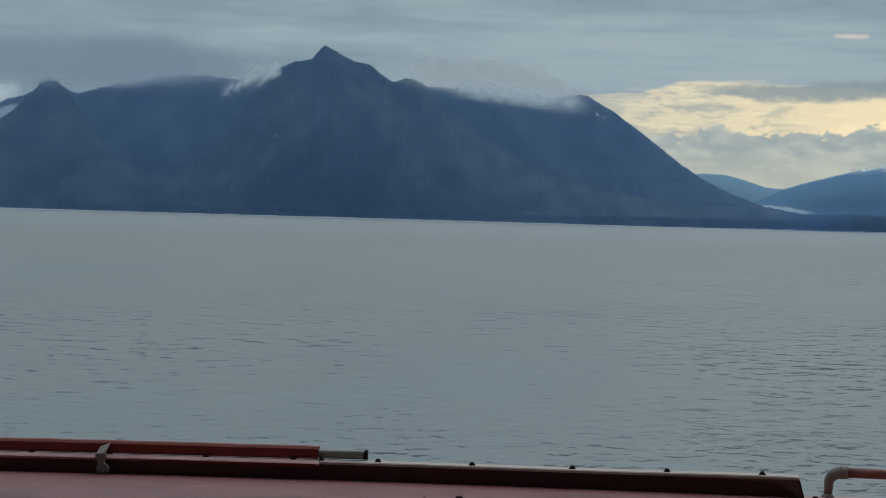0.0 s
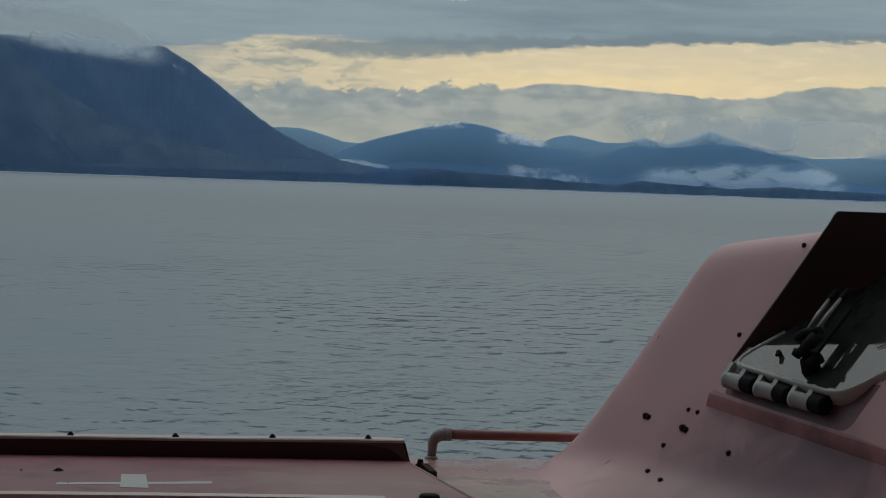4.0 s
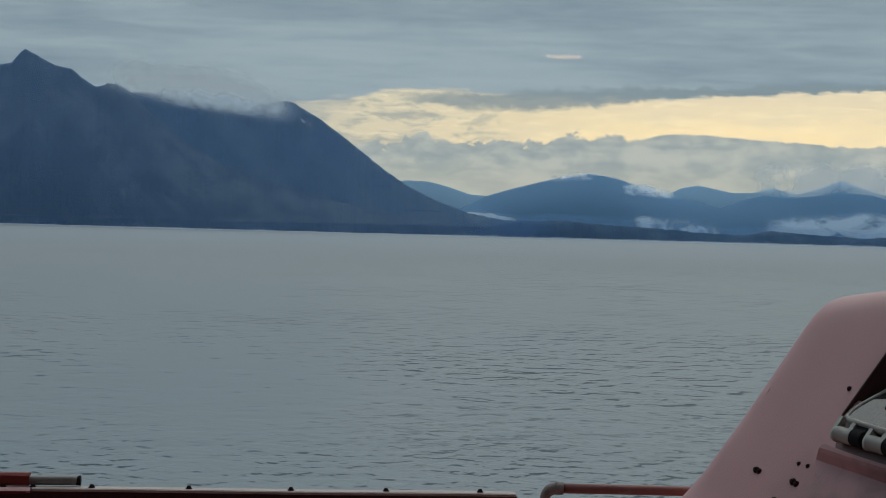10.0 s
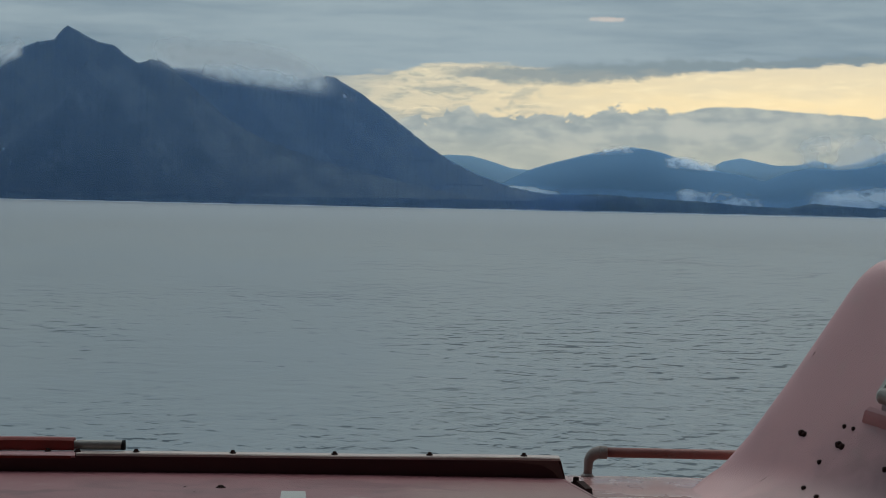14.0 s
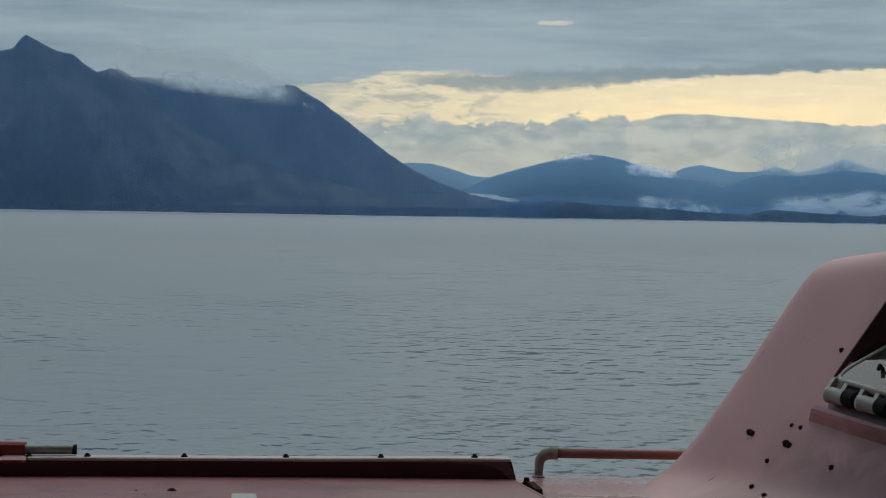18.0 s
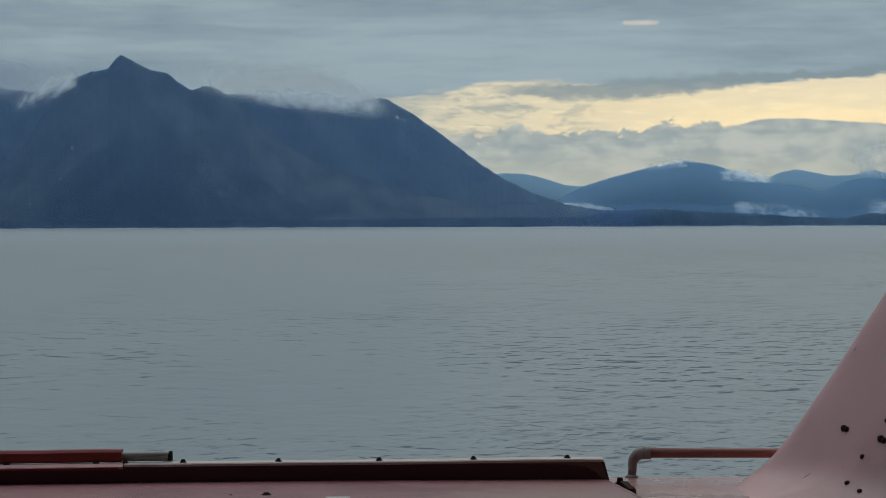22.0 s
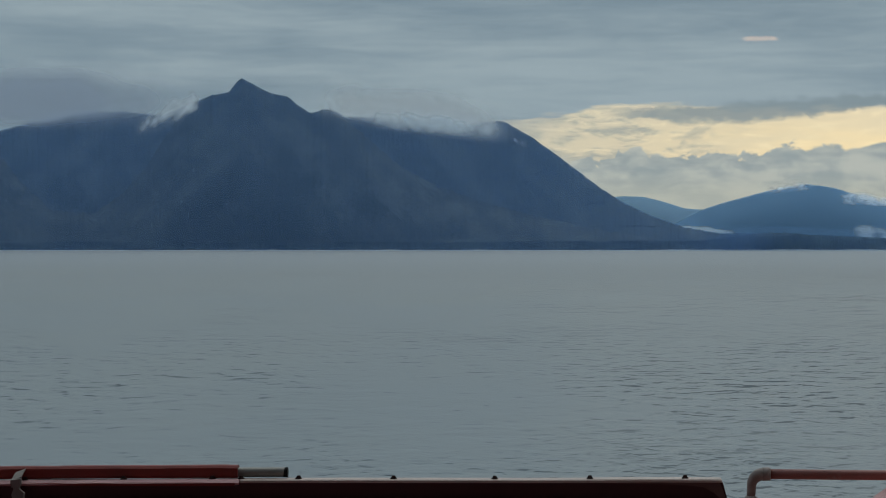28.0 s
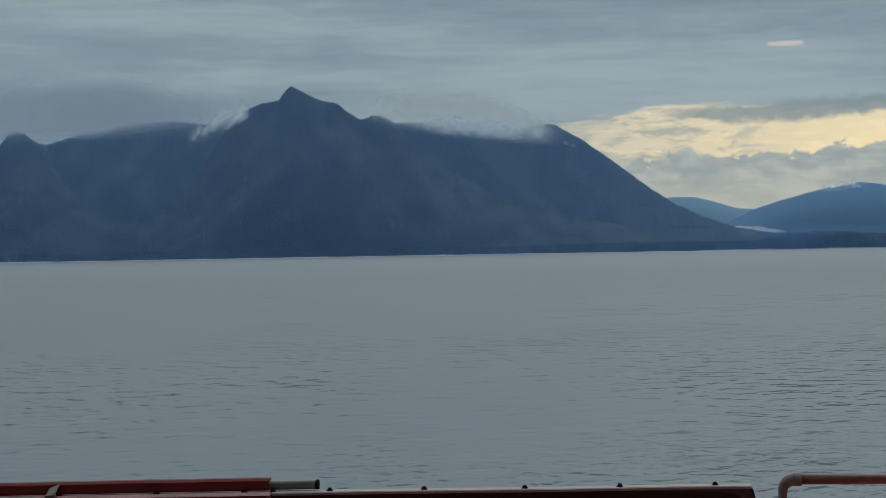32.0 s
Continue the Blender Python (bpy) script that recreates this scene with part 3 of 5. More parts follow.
# ---------------------------------------------------------------- sea and far land
def make_sea():
    """One sheet of water: wind waves between 70 m and 1600 m off the ship, calm beyond what the eye can part."""
    rnd = np.random.RandomState(11)
    down = np.arange(EYE / 70.0, EYE / 1600.0, -0.00031)
    dist = EYE / down
    az = np.radians(np.arange(-24.0, 26.0001, 0.06))
    A, D = np.meshgrid(az, dist)
    X, Y = D * np.sin(A), D * np.cos(A)
    Z = np.zeros_like(X)
    # wind waves, each only where the rows are close enough to carry it
    gap = D * D / EYE * 0.00031
    for k in range(40):
        wl = 0.9 * (11.0 / 0.9) ** rnd.rand()
        th = radians(84) + rnd.randn() * 0.75
        amp = 0.0003 * wl ** 0.85 * (0.5 + rnd.rand())
        ph = (X * math.cos(th) + Y * math.sin(th)) * 2 * math.pi / wl + rnd.rand() * 6.28
        Z += amp * (np.sin(ph) + 0.35 * np.sin(2 * ph + 0.4)) * np.clip(wl / (3.0 * gap) - 1.0, 0, 1)
    gust = 0.85 + 0.35 * np.sin(X * 0.021 + 1.3 + 0.6 * np.sin(Y * 0.013)) * np.sin(Y * 0.0085 + 0.4)
    edge = np.clip((A - az[0]) / 0.02, 0, 1) * np.clip((az[-1] - A) / 0.02, 0, 1) * np.clip((D - 70) / 6, 0, 1) * np.clip((1600 - D) / 1300, 0, 1) ** 2
    Z *= gust * edge
    nr, nc = X.shape
    verts = [np.stack([X.ravel(), Y.ravel(), Z.ravel()], 1)]
    i = np.arange(nr * nc).reshape(nr, nc)
    quads = [np.stack([i[:-1, :-1].ravel(), i[:-1, 1:].ravel(), i[1:, 1:].ravel(), i[1:, :-1].ravel()], 1)]
    base = nr * nc
    # calm water round it
    def ring(azs, dists, closed):
        nonlocal base
        a, d = np.meshgrid(np.radians(azs), dists)
        verts.append(np.stack([(d * np.sin(a)).ravel(), (d * np.cos(a)).ravel(), np.full(a.size, -0.003)], 1))
        j = base + np.arange(a.size).reshape(a.shape)
        if closed:
            j = np.concatenate([j, j[:, :1]], 1)
        quads.append(np.stack([j[:-1, :-1].ravel(), j[:-1, 1:].ravel(), j[1:, 1:].ravel(), j[1:, :-1].ravel()], 1))
        base += a.size
    ring(np.arange(0, 360, 5.0), np.array([0.5, 20.0, 45.0, 70.0]), True)
    ring(np.arange(26.0, 336.01, 5.0), np.array([70.0, 200.0, 600.0, 1600.0]), False)
    ring(np.arange(0, 360, 0.5), np.array([dist[-1] - 160.0, 2400.0, 3600.0, 4960.0]), True)
    v, q = np.concatenate(verts), np.concatenate(quads)
    me = bpy.data.meshes.new("water")
    me.vertices.add(len(v))
    me.vertices.foreach_set("co", v.astype(np.float32).ravel())
    me.loops.add(q.size)
    me.loops.foreach_set("vertex_index", q.astype(np.int32).ravel())
    me.polygons.add(len(q))
    me.polygons.foreach_set("loop_start", np.arange(0, q.size, 4, dtype=np.int32))
    me.update(calc_edges=True)
    me.validate()
    me.polygons.foreach_set("use_smooth", np.ones(len(me.polygons), dtype=bool))
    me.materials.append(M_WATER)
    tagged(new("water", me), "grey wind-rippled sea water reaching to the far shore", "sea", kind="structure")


# crest of each range: bearing and height above the level line, in degrees
CREST_MAIN = [(-26, 1.6), (-20, 1.2), (-18.82, 1.7), (-18.74, 2.66), (-18.57, 2.78), (-18.39, 2.88), (-17.91, 3.02), (-17.62, 3.18), (-17.42, 3.44), (-17.2, 3.50), (-16.98, 3.44), (-16.66, 3.20), (-16.4, 3.13), (-15.4, 3.42), (-14.1, 3.74), (-12.8, 3.78), (-11.6, 3.66),
              (-10.9, 4.0), (-10.3, 4.24), (-9.72, 4.36), (-9.55, 4.62), (-9.36, 4.77), (-8.86, 4.5), (-8.5, 4.33), (-8.05, 4.25), (-7.74, 4.0), (-7.36, 3.76), (-7.0, 3.87), (-6.78, 3.87), (-6.58, 3.80), (-6.40, 3.66), (-5.2, 3.66), (-4.0, 3.60), (-2.7, 3.5), (-1.77, 3.55),
              (-1.0, 3.12), (-0.3, 2.63), (0.35, 2.14), (1.0, 1.64), (1.65, 1.22), (2.5, 0.80), (3.5, 0.45), (4.5, 0.28)]
CREST_SHORE = [(-26, 0.05), (4.0, 0.10), (5.0, 0.28), (6.2, 0.32), (7.1, 0.25), (8.8, 0.18), (10.3, 0.07), (11.5, 0.04), (12.2, 0.19), (12.9, 0.13), (14.8, 0.04), (16.2, 0.14), (17.2, 0.09), (19, 0.05), (26, 0.06)]
CREST_HILL = [(0.5, 0.2), (3.2, 0.55), (4.1, 1.0), (4.75, 1.2), (5.9, 1.50), (7.0, 1.68), (7.7, 1.58), (8.2, 1.42), (9.3, 1.08), (10.3, 0.90), (10.75, 0.76), (11.4, 1.03), (12.1, 1.18), (12.9, 1.13), (13.5, 1.20), (14.1, 1.32),
              (15.0, 1.25), (15.8, 1.08), (16.7, 0.88), (17.5, 0.54), (18.2, 0.31), (19.5, 0.1), (26, 0.1)]
CREST_FAR = [(-1, 0.6), (1.0, 1.30), (1.7, 1.36), (2.3, 1.34), (2.8, 1.22), (3.5, 1.0), (5.0, 0.9), (8.6, 0.9), (9.2, 1.12), (9.6, 1.33), (10.1, 1.43), (10.6, 1.33), (11.1, 1.23), (11.7, 1.25), (12.2, 1.40), (12.9, 1.24), (13.5, 1.40),
             (14.15, 1.66), (14.7, 1.47), (15.2, 1.32), (16.0, 1.13), (17.1, 0.96), (18.4, 1.03), (19.3, 1.2), (20.6, 1.45), (22, 1.2), (26, 1.0)]


CREST_FRONT = [(-26, 3.3), (-21, 3.0), (-19.84, 2.55), (-19.4, 2.15), (-19.1, 2.05), (-18.62, 2.34), (-18.27, 2.53), (-17.97, 2.79), (-17.67, 3.12), (-17.42, 3.44), (-17.2, 3.50), (-16.98, 3.44), (-16.66, 3.10), (-16.2, 2.5), (-15.6, 1.7), (-14.8, 0.95), (-13.6, 0.85), (-12.8, 1.4), (-12.1, 2.2), (-11.6, 3.0), (-11.2, 3.6),
               (-10.9, 4.0), (-10.3, 4.24), (-9.72, 4.36), (-9.55, 4.62), (-9.36, 4.77), (-8.86, 4.5), (-8.5, 4.33), (-8.05, 4.25), (-7.74, 4.0), (-7.36, 3.76), (-7.0, 3.87), (-6.78, 3.87), (-6.58, 3.80), (-6.40, 3.62), (-5.9, 3.22), (-4.75, 2.23), (-3.75, 1.68), (-2.1, 1.12), (-0.5, 0.72), (1.2, 0.36), (2.8, 0.10), (5.0, 0.0)]


def make_range(name, crest, a0, a1, near, far, foot, step, rows, rough, label, jag=1.0):
    """A range of hills from its foot to its crest, with spurs and gullies, and a short back slope."""
    cols = int(round((a1 - a0) / step))
    verts, faces = [], []
    for i in range(cols + 1):
        a = a0 + i * step
        top = far * math.tan(radians(along(crest, a))) + EYE
        top += jag * (3.6 * noise.noise((a * 7.0, 3.1, far)) + 2.6 * noise.noise((a * 23.0, 1.7, far)) + 3.2 * abs(noise.noise((a * 61.0, 0.4, far))))
        top = max(top, foot + 2.0)
        for j in range(rows + 2):
            if j <= rows:
                v = j / rows
                d = near + (far - near) * v
                bow = v ** 0.85
                side = a + 2.2 * (1 - v) * (1 if a > -9.4 else -0.6)
                spur = noise.ridged_multi_fractal((side * 0.42, v * 0.55, near * 0.01), 0.9, 2.1, 5, 1.0, 2.0) - 1.0
                fine = noise.fractal((a * 4.0, v * 9.0, 2.0), 0.9, 2.0, 3)
                z = foot + (top - foot) * bow * (1 + rough * 0.55 * spur * (1 - v) ** 0.7 * min(1, v * 5)) + rough * 5.0 * fine * v * (1 - v)
                d += rough * 46.0 * spur * v * (1 - v) * 4
                z = min(z, EYE + (top - EYE) * d / far * (0.90 + 0.10 * v)) if v < 1 else top
                z = max(z, foot)
            else:
                d, z = far + 40, foot
            verts.append(polar(a, d, z))
    k = rows + 2
    for i in range(cols):
        for j in range(k - 1):
            p = i * k + j
            faces.append((p, p + k, p + k + 1, p + 1))
    me = bpy.data.meshes.new(name)
    me.from_pydata(verts, [], faces)
    me.materials.append(M_FOREST)
    me.polygons.foreach_set("use_smooth", [True] * len(me.polygons))
    ob = new(name, me)
    return tagged(ob, label, "mountain", kind="structure")


def make_wood(name, a0, a1, crest, dist, step, label):
    """The strip of tall conifers along the shore: many narrow crowns of uneven height on a low bank."""
    verts, faces = [], []
    rnd = random.Random(5)
    a = a0
    while a < a1:
        d = dist + rnd.uniform(0, 26)
        h = (10 + 5 * noise.noise((a * 1.3, 0.2, 4.0)) + rnd.uniform(-2.5, 2.5))
        base = max(0.5, dist * math.tan(radians(along(crest, a))) + EYE - 13)
        wide = radians(rnd.uniform(0.035, 0.07)) * d
        x, y, _ = polar(a, d, 0)
        n0 = len(verts)
        for q in range(5):
            c = math.cos(q * 1.2566 + a * 9), math.sin(q * 1.2566 + a * 9)
            verts.append((x + c[0] * wide, y + c[1] * wide, base - 2))
            verts.append((x + c[0] * wide * 0.62, y + c[1] * wide * 0.62, base + h * 0.55))
        verts.append((x, y, base + h))
        for q in range(5):
            p, r = n0 + 2 * q, n0 + 2 * ((q + 1) % 5)
            faces += [(p, r, r + 1, p + 1), (p + 1, r + 1, n0 + 10)]
        a += step * rnd.uniform(0.6, 1.4)
    me = bpy.data.meshes.new(name)
    me.from_pydata(verts, [], faces)
    me.materials.append(M_FOREST)
    tagged(new(name, me), label, "forest", kind="stuff")


def arc_sheet(name, a0, a1, e0, e1, dist, material, label, category, lean=0.0, n_u=24, n_v=6, kind="structure", skyline=()):
    """A curved layer of vapour that stands over a stretch of the far shore."""
    bm = bmesh.new()
    uv = bm.loops.layers.uv.new("map")
    grid = []
    for i in range(n_u + 1):
        u = i / n_u
        a = a0 + (a1 - a0) * u
        col = []
        for j in range(n_v + 1):
            v = j / n_v
            crest = max([along(c, a) for c in skyline]) if skyline else 0.0
            if skyline:
                e = e0 + (crest - e0) * v / 0.9 if v <= 0.9 else crest + e1 * (v - 0.9) / 0.1
            else:
                e = e0 + (e1 - e0) * v + lean * (u - 0.5)
            d = dist + 0.8 * math.sin(u * 5 + v * 3)
            col.append(bm.verts.new(polar(a, d, max(0.3, EYE + d * math.tan(radians(e))))))
        grid.append(col)
    for i in range(n_u):
        for j in range(n_v):
            f = bm.faces.new((grid[i][j], grid[i + 1][j], grid[i + 1][j + 1], grid[i][j + 1]))
            for lp, (p, q) in zip(f.loops, ((i, j), (i + 1, j), (i + 1, j + 1), (i, j + 1))):
                lp[uv].uv = (p / n_u, q / n_v)
    ob = part(name, bm, material, smooth=True)
    ob.visible_shadow = True
    return tagged(ob, label, category, kind=kind)


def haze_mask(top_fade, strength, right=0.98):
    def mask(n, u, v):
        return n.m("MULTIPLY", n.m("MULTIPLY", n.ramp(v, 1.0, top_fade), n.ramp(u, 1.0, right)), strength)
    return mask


def wisp_mask(seed, su, sv, lo, hi, soft_u=0.15, base=0.25, crown=0.5, strength=1.0, detail=4.5, twist=0.35):
    """Torn vapour: noise, thinned towards the borders of the sheet."""
    def mask(n, u, v):
        a = n.noise(n.vec(n.m("MULTIPLY", u, su), n.m("MULTIPLY", v, sv), seed), 1.0, detail, 0.52, twist)
        edge = n.m("MULTIPLY", n.m("MULTIPLY", n.ramp(u, 0.0, soft_u), n.ramp(u, 1.0, 1.0 - soft_u)), n.m("MULTIPLY", n.ramp(v, 0.0, base), n.ramp(v, 1.0, crown)))
        k = n.m("MULTIPLY", edge, n.m("MULTIPLY_ADD", n.m("SUBTRACT", a, 0.5), 2.2, 0.66))
        return n.m("MULTIPLY", n.ramp(k, lo, hi), strength)
    return mask


make_sea()
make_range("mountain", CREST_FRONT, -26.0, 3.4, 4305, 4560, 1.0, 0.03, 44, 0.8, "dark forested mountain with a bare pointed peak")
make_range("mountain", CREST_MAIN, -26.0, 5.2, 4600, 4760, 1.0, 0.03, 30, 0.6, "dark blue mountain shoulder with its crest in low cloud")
make_range("mountain", CREST_HILL, 0.5, 26.0, 4800, 4860, 1.0, 0.04, 14, 0.5, "blue forested hills behind the shore", 0.9)
make_range("mountain", CREST_FAR, -1.0, 26.0, 4900, 4935, 1.0, 0.05, 8, 0.4, "pale blue hills in the far distance", 0.7)
make_range("shore_bank", CREST_SHORE, -26.0, 26.0, 4282, 4292, 0.2, 0.04, 4, 0.2, "low wooded bank along the waterline", 0.6)
def make_shore_line():
    """A narrow pale strip added at the water's edge for its bright line."""
    bm = bmesh.new()
    rows = []
    for k in range(521):
        a = -26 + 0.1 * k
        h = 1.7 + 1.3 * bend((a - 1.0) / 4.0) + 1.2 * noise.noise((a * 2.3, 0.5, 8.0)) + 0.5 * noise.noise((a * 11.0, 0.5, 8.0))
        rows.append([bm.verts.new(polar(a, d, z)) for d, z in ((4276.0, -0.4), (4278.0, h * 0.6), (4281.0, h), (4286.0, h * 0.9))])
    for a, b in zip(rows, rows[1:]):
        for i in range(3):
            bm.faces.new((a[i], b[i], b[i + 1], a[i + 1]))
    tagged(part("shore_line", bm, M_SHORE_LINE), "narrow pale strip added for the bright line at the waterline", "beach", kind="structure")


make_shore_line()
make_wood("shore_forest", -25.5, 25.5, CREST_SHORE, 4290, 0.035, "strip of dark conifers along the far shore")

# aerial haze put in as tinted sheets, trimmed to the skyline seen from the eye
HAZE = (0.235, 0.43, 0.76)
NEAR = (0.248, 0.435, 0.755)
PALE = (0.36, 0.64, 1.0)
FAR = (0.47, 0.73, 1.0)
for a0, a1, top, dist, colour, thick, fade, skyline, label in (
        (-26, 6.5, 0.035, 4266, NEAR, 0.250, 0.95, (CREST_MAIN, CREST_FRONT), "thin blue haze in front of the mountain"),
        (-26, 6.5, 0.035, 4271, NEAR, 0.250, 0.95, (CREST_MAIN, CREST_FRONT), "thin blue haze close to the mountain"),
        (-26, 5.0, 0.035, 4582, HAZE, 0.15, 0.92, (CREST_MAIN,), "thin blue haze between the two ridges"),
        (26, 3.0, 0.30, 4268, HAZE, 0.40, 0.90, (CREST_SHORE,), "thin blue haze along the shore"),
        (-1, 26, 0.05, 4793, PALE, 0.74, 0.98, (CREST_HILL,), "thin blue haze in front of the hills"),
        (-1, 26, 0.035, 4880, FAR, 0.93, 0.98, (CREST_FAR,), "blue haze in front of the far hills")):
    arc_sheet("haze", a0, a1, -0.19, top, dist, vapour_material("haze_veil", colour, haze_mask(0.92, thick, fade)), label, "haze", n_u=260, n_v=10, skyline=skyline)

for k, (a0, a1, e0, e1, d, lean, su, sv, lo, hi, base, crown, white, label) in enumerate((
        (-26.0, -10.3, 2.95, 5.6, 4255, 0.30, 5.0, 1.0, 0.0, 0.62, 0.40, 0.25, 0.68, "heavy grey cloud lying on the mountain crest"),
        (-12.7, -10.2, 3.00, 4.60, 4250, 0.95, 3.2, 2.4, 0.20, 1.0, 0.5, 0.4, 0.95, "torn white wisp rising beside the peak"),
        (-7.9, -0.9, 3.04, 4.90, 4252, -1.0, 4.6, 1.4, 0.0, 0.52, 0.54, 0.15, 0.92, "white cloud pouring over the mountain shoulder"),
        (-6.2, -1.2, 2.95, 4.0, 4246, -0.55, 6.5, 1.8, 0.06, 0.66, 0.7, 0.4, 0.97, "torn cloud edge on the mountain shoulder"),
        (-21.6, -17.4, 1.5, 4.1, 4772, 0.3, 3.0, 2.0, 0.05, 1.05, 0.3, 0.6, 0.95, "bank of white mist behind the outer peak"),
        (-19.0, -17.85, 2.1, 2.85, 4585, 0.5, 2.0, 1.5, 0.0, 0.5, 0.3, 0.5, 0.97, "white mist under the outer ridge"),
        (-1.62, -0.95, 2.76, 3.16, 4244, -0.30, 1.8, 1.4, 0.25, 2.3, 0.4, 0.5, 0.70, "small white wisp on the bare slope"),
        (2.8, 5.2, 0.08, 0.60, 4775, -0.15, 4.0, 1.5, 0.12, 0.55, 0.3, 0.5, 0.95, "low white mist in the gap between the hills"),
        (7.8, 11.2, -0.02, 0.66, 4780, -0.20, 7.0, 2.4, 0.18, 0.95, 0.3, 0.5, 0.95, "low white mist in front of the hills"),
        (11.2, 19.0, -0.25, 1.12, 4782, 0.0, 8.0, 3.0, 0.10, 0.52, 0.25, 0.25, 1.0, "long bank of white mist above the shore"),
        (7.6, 9.7, 1.00, 1.56, 4784, -0.15, 4.2, 2.2, 0.16, 1.0, 0.3, 0.5, 0.92, "white mist lying on the hill"),
        (5.6, 7.3, 1.38, 1.86, 4786, 0.15, 3.6, 1.8, 0.30, 1.3, 0.3, 0.5, 0.90, "thin mist along the hill's crest"),
        (11.0, 17.4, 1.00, 2.4, 4872, 0.0, 9.0, 2.2, 0.10, 0.62, 0.25, 0.6, 0.90, "cloud hanging over the far hills"),
        (14.0, 22.6, 0.90, 2.3, 4874, -0.1, 10.0, 2.0, 0.10, 0.62, 0.2, 0.6, 0.90, "cloud hanging over the far hills"))):
    mat = vapour_material("cloud_vapour", (white * (0.95 if white > 0.7 else 0.86), white * (0.98 if white > 0.7 else 0.95), white * (1.0 if white > 0.7 else 1.10)), wisp_mask(3.0 + 2.7 * k, su, sv, lo, hi, 0.28, base, crown, 0.65 if d > 4860 else 1.0, 2.5 if d < 4260 or d > 4860 else 5.0, 0.1 if d > 4860 else 0.35), 1.08 if d < 4700 else 1.1 if d > 4860 else 1.34)
    arc_sheet("cloud_bank", a0, a1, e0, e1, d, mat, label, "cloud", lean)


# ---------------------------------------------------------------- the ship the camera is in
def make_ship():
    wx0, wx1, wz0, wz1 = -1.1, 1.5, EYE - 0.75, EYE + 0.70
    bm = bmesh.new()
    for x0, x1, z0, z1 in ((-14, wx0, -1, EYE + 6), (wx1, 14, -1, EYE + 6), (wx0, wx1, -1, wz0), (wx0, wx1, wz1, EYE + 6)):
        box(bm, x0, x1, 0.9, 1.02, z0, z1)
    tagged(part("wall_side", bm, M_HULL), "painted steel side of the ship around the window", "wall", kind="structure")
    for name, b, what in (("floor", (-5, 5, -8, 0.9, EYE - 1.65, EYE - 1.55), "dark floor of the lounge"), ("ceiling", (-5, 5, -8, 0.9, EYE + 0.79, EYE + 0.87), "dark ceiling of the lounge"),
                          ("wall_back", (-5, 5, -8.1, -8, EYE - 1.65, EYE + 0.87), "dark back wall of the lounge"), ("wall_left", (-5.1, -5, -8, 0.9, EYE - 1.65, EYE + 0.87), "dark side wall of the lounge"),
                          ("wall_right", (5, 5.1, -8, 0.9, EYE - 1.65, EYE + 0.87), "dark side wall of the lounge")):
        tagged(part(name, box(bmesh.new(), *b), M_CABIN), what, name.split("_")[0], kind="structure")
    win = tagged(new("window_1"), "clear lounge window looking out over the lifeboat", "window", kind="structure")
    f = bmesh.new()
    for x0, x1, z0, z1 in ((wx0, wx0 + 0.05, wz0, wz1), (wx1 - 0.05, wx1, wz0, wz1), (wx0 + 0.05, wx1 - 0.05, wz0, wz0 + 0.05), (wx0 + 0.05, wx1 - 0.05, wz1 - 0.05, wz1)):
        box(f, x0, x1, 0.925, 0.985, z0, z1, 0.006)
    part("window_frame", f, M_ALU, win)
    g = part("pane", box(bmesh.new(), wx0 + 0.05, wx1 - 0.05, 0.95, 0.956, wz0 + 0.05, wz1 - 0.05), M_PANE, win)
    g.visible_shadow = False
    lamp = tagged(new("ceiling_lamp"), "small round warm downlight in the lounge ceiling", "lamp")
    lamp.location = (0.815, -6.07, EYE + 0.776)
    bm = bmesh.new()
    bmesh.ops.create_cone(bm, cap_ends=True, segments=32, radius1=0.071, radius2=0.071, depth=0.022)
    part("diffuser", bm, M_LAMP, lamp)
    bm = bmesh.new()
    tube(bm, [(0.082 * math.cos(q), 0.082 * math.sin(q), 0.004) for q in (k * math.pi / 12 for k in range(25))], 0.010, 8)
    part("trim_ring", bm, M_ALU, lamp)
    bm = box(bmesh.new(), -14, 14, 1.02, 8.6, EYE - 3.1, EYE - 2.95)
    # unseen slab added overhead to keep sky light off the lifeboat
    over = box(bmesh.new(), -14, 14, 1.02, 6.0, EYE + 2.8, EYE + 2.95)
    tagged(part("overhead_shade_slab", over, M_HULL), "unseen slab added overhead to shade the lifeboat", "deck", kind="structure")
    tagged(part("boat_deck", bm, M_HULL), "grey steel boat deck under the lifeboat", "deck", kind="structure")


# ---------------------------------------------------------------- the lifeboat
RIM_Y = 7.357
PANEL_Z, DECK_Z, RIM_Z = -0.997, -1.055, -0.937


def sheer(x):
    """Drops the boat's long lines towards its end, bent to fit the camera's view."""
    return -0.0031 * max(0.0, 0.5 - x) ** 2


def bz(x, z):
    return EYE + z + sheer(x)


# The raked wheelhouse front, as a frame: s to its far side, r up the rake, h out of it.
FACE_O = Vector((1.669, 6.987, EYE - 0.669))
FACE_N = Vector((-0.776, -0.393, 0.493)).normalized()
FACE_S = FACE_N.cross(Vector((0, 0, 1))).normalized()
FACE_R = FACE_S.cross(FACE_N).normalized()


def face(s, r, h=0.0):
    return FACE_O + s * FACE_S + r * FACE_R + h * FACE_N


# The windscreen pane: a along its lower edge towards the ship, b up its slope, h out of it. CHEEK: the way the side walls run back.
CHEEK = Vector((math.cos(radians(10)), math.sin(radians(10)), 0.0))
PANE_O = face(-0.124, 0.083, 0.05)
PANE_U = (face(-0.66, 0.036, 0.05) - PANE_O).normalized()
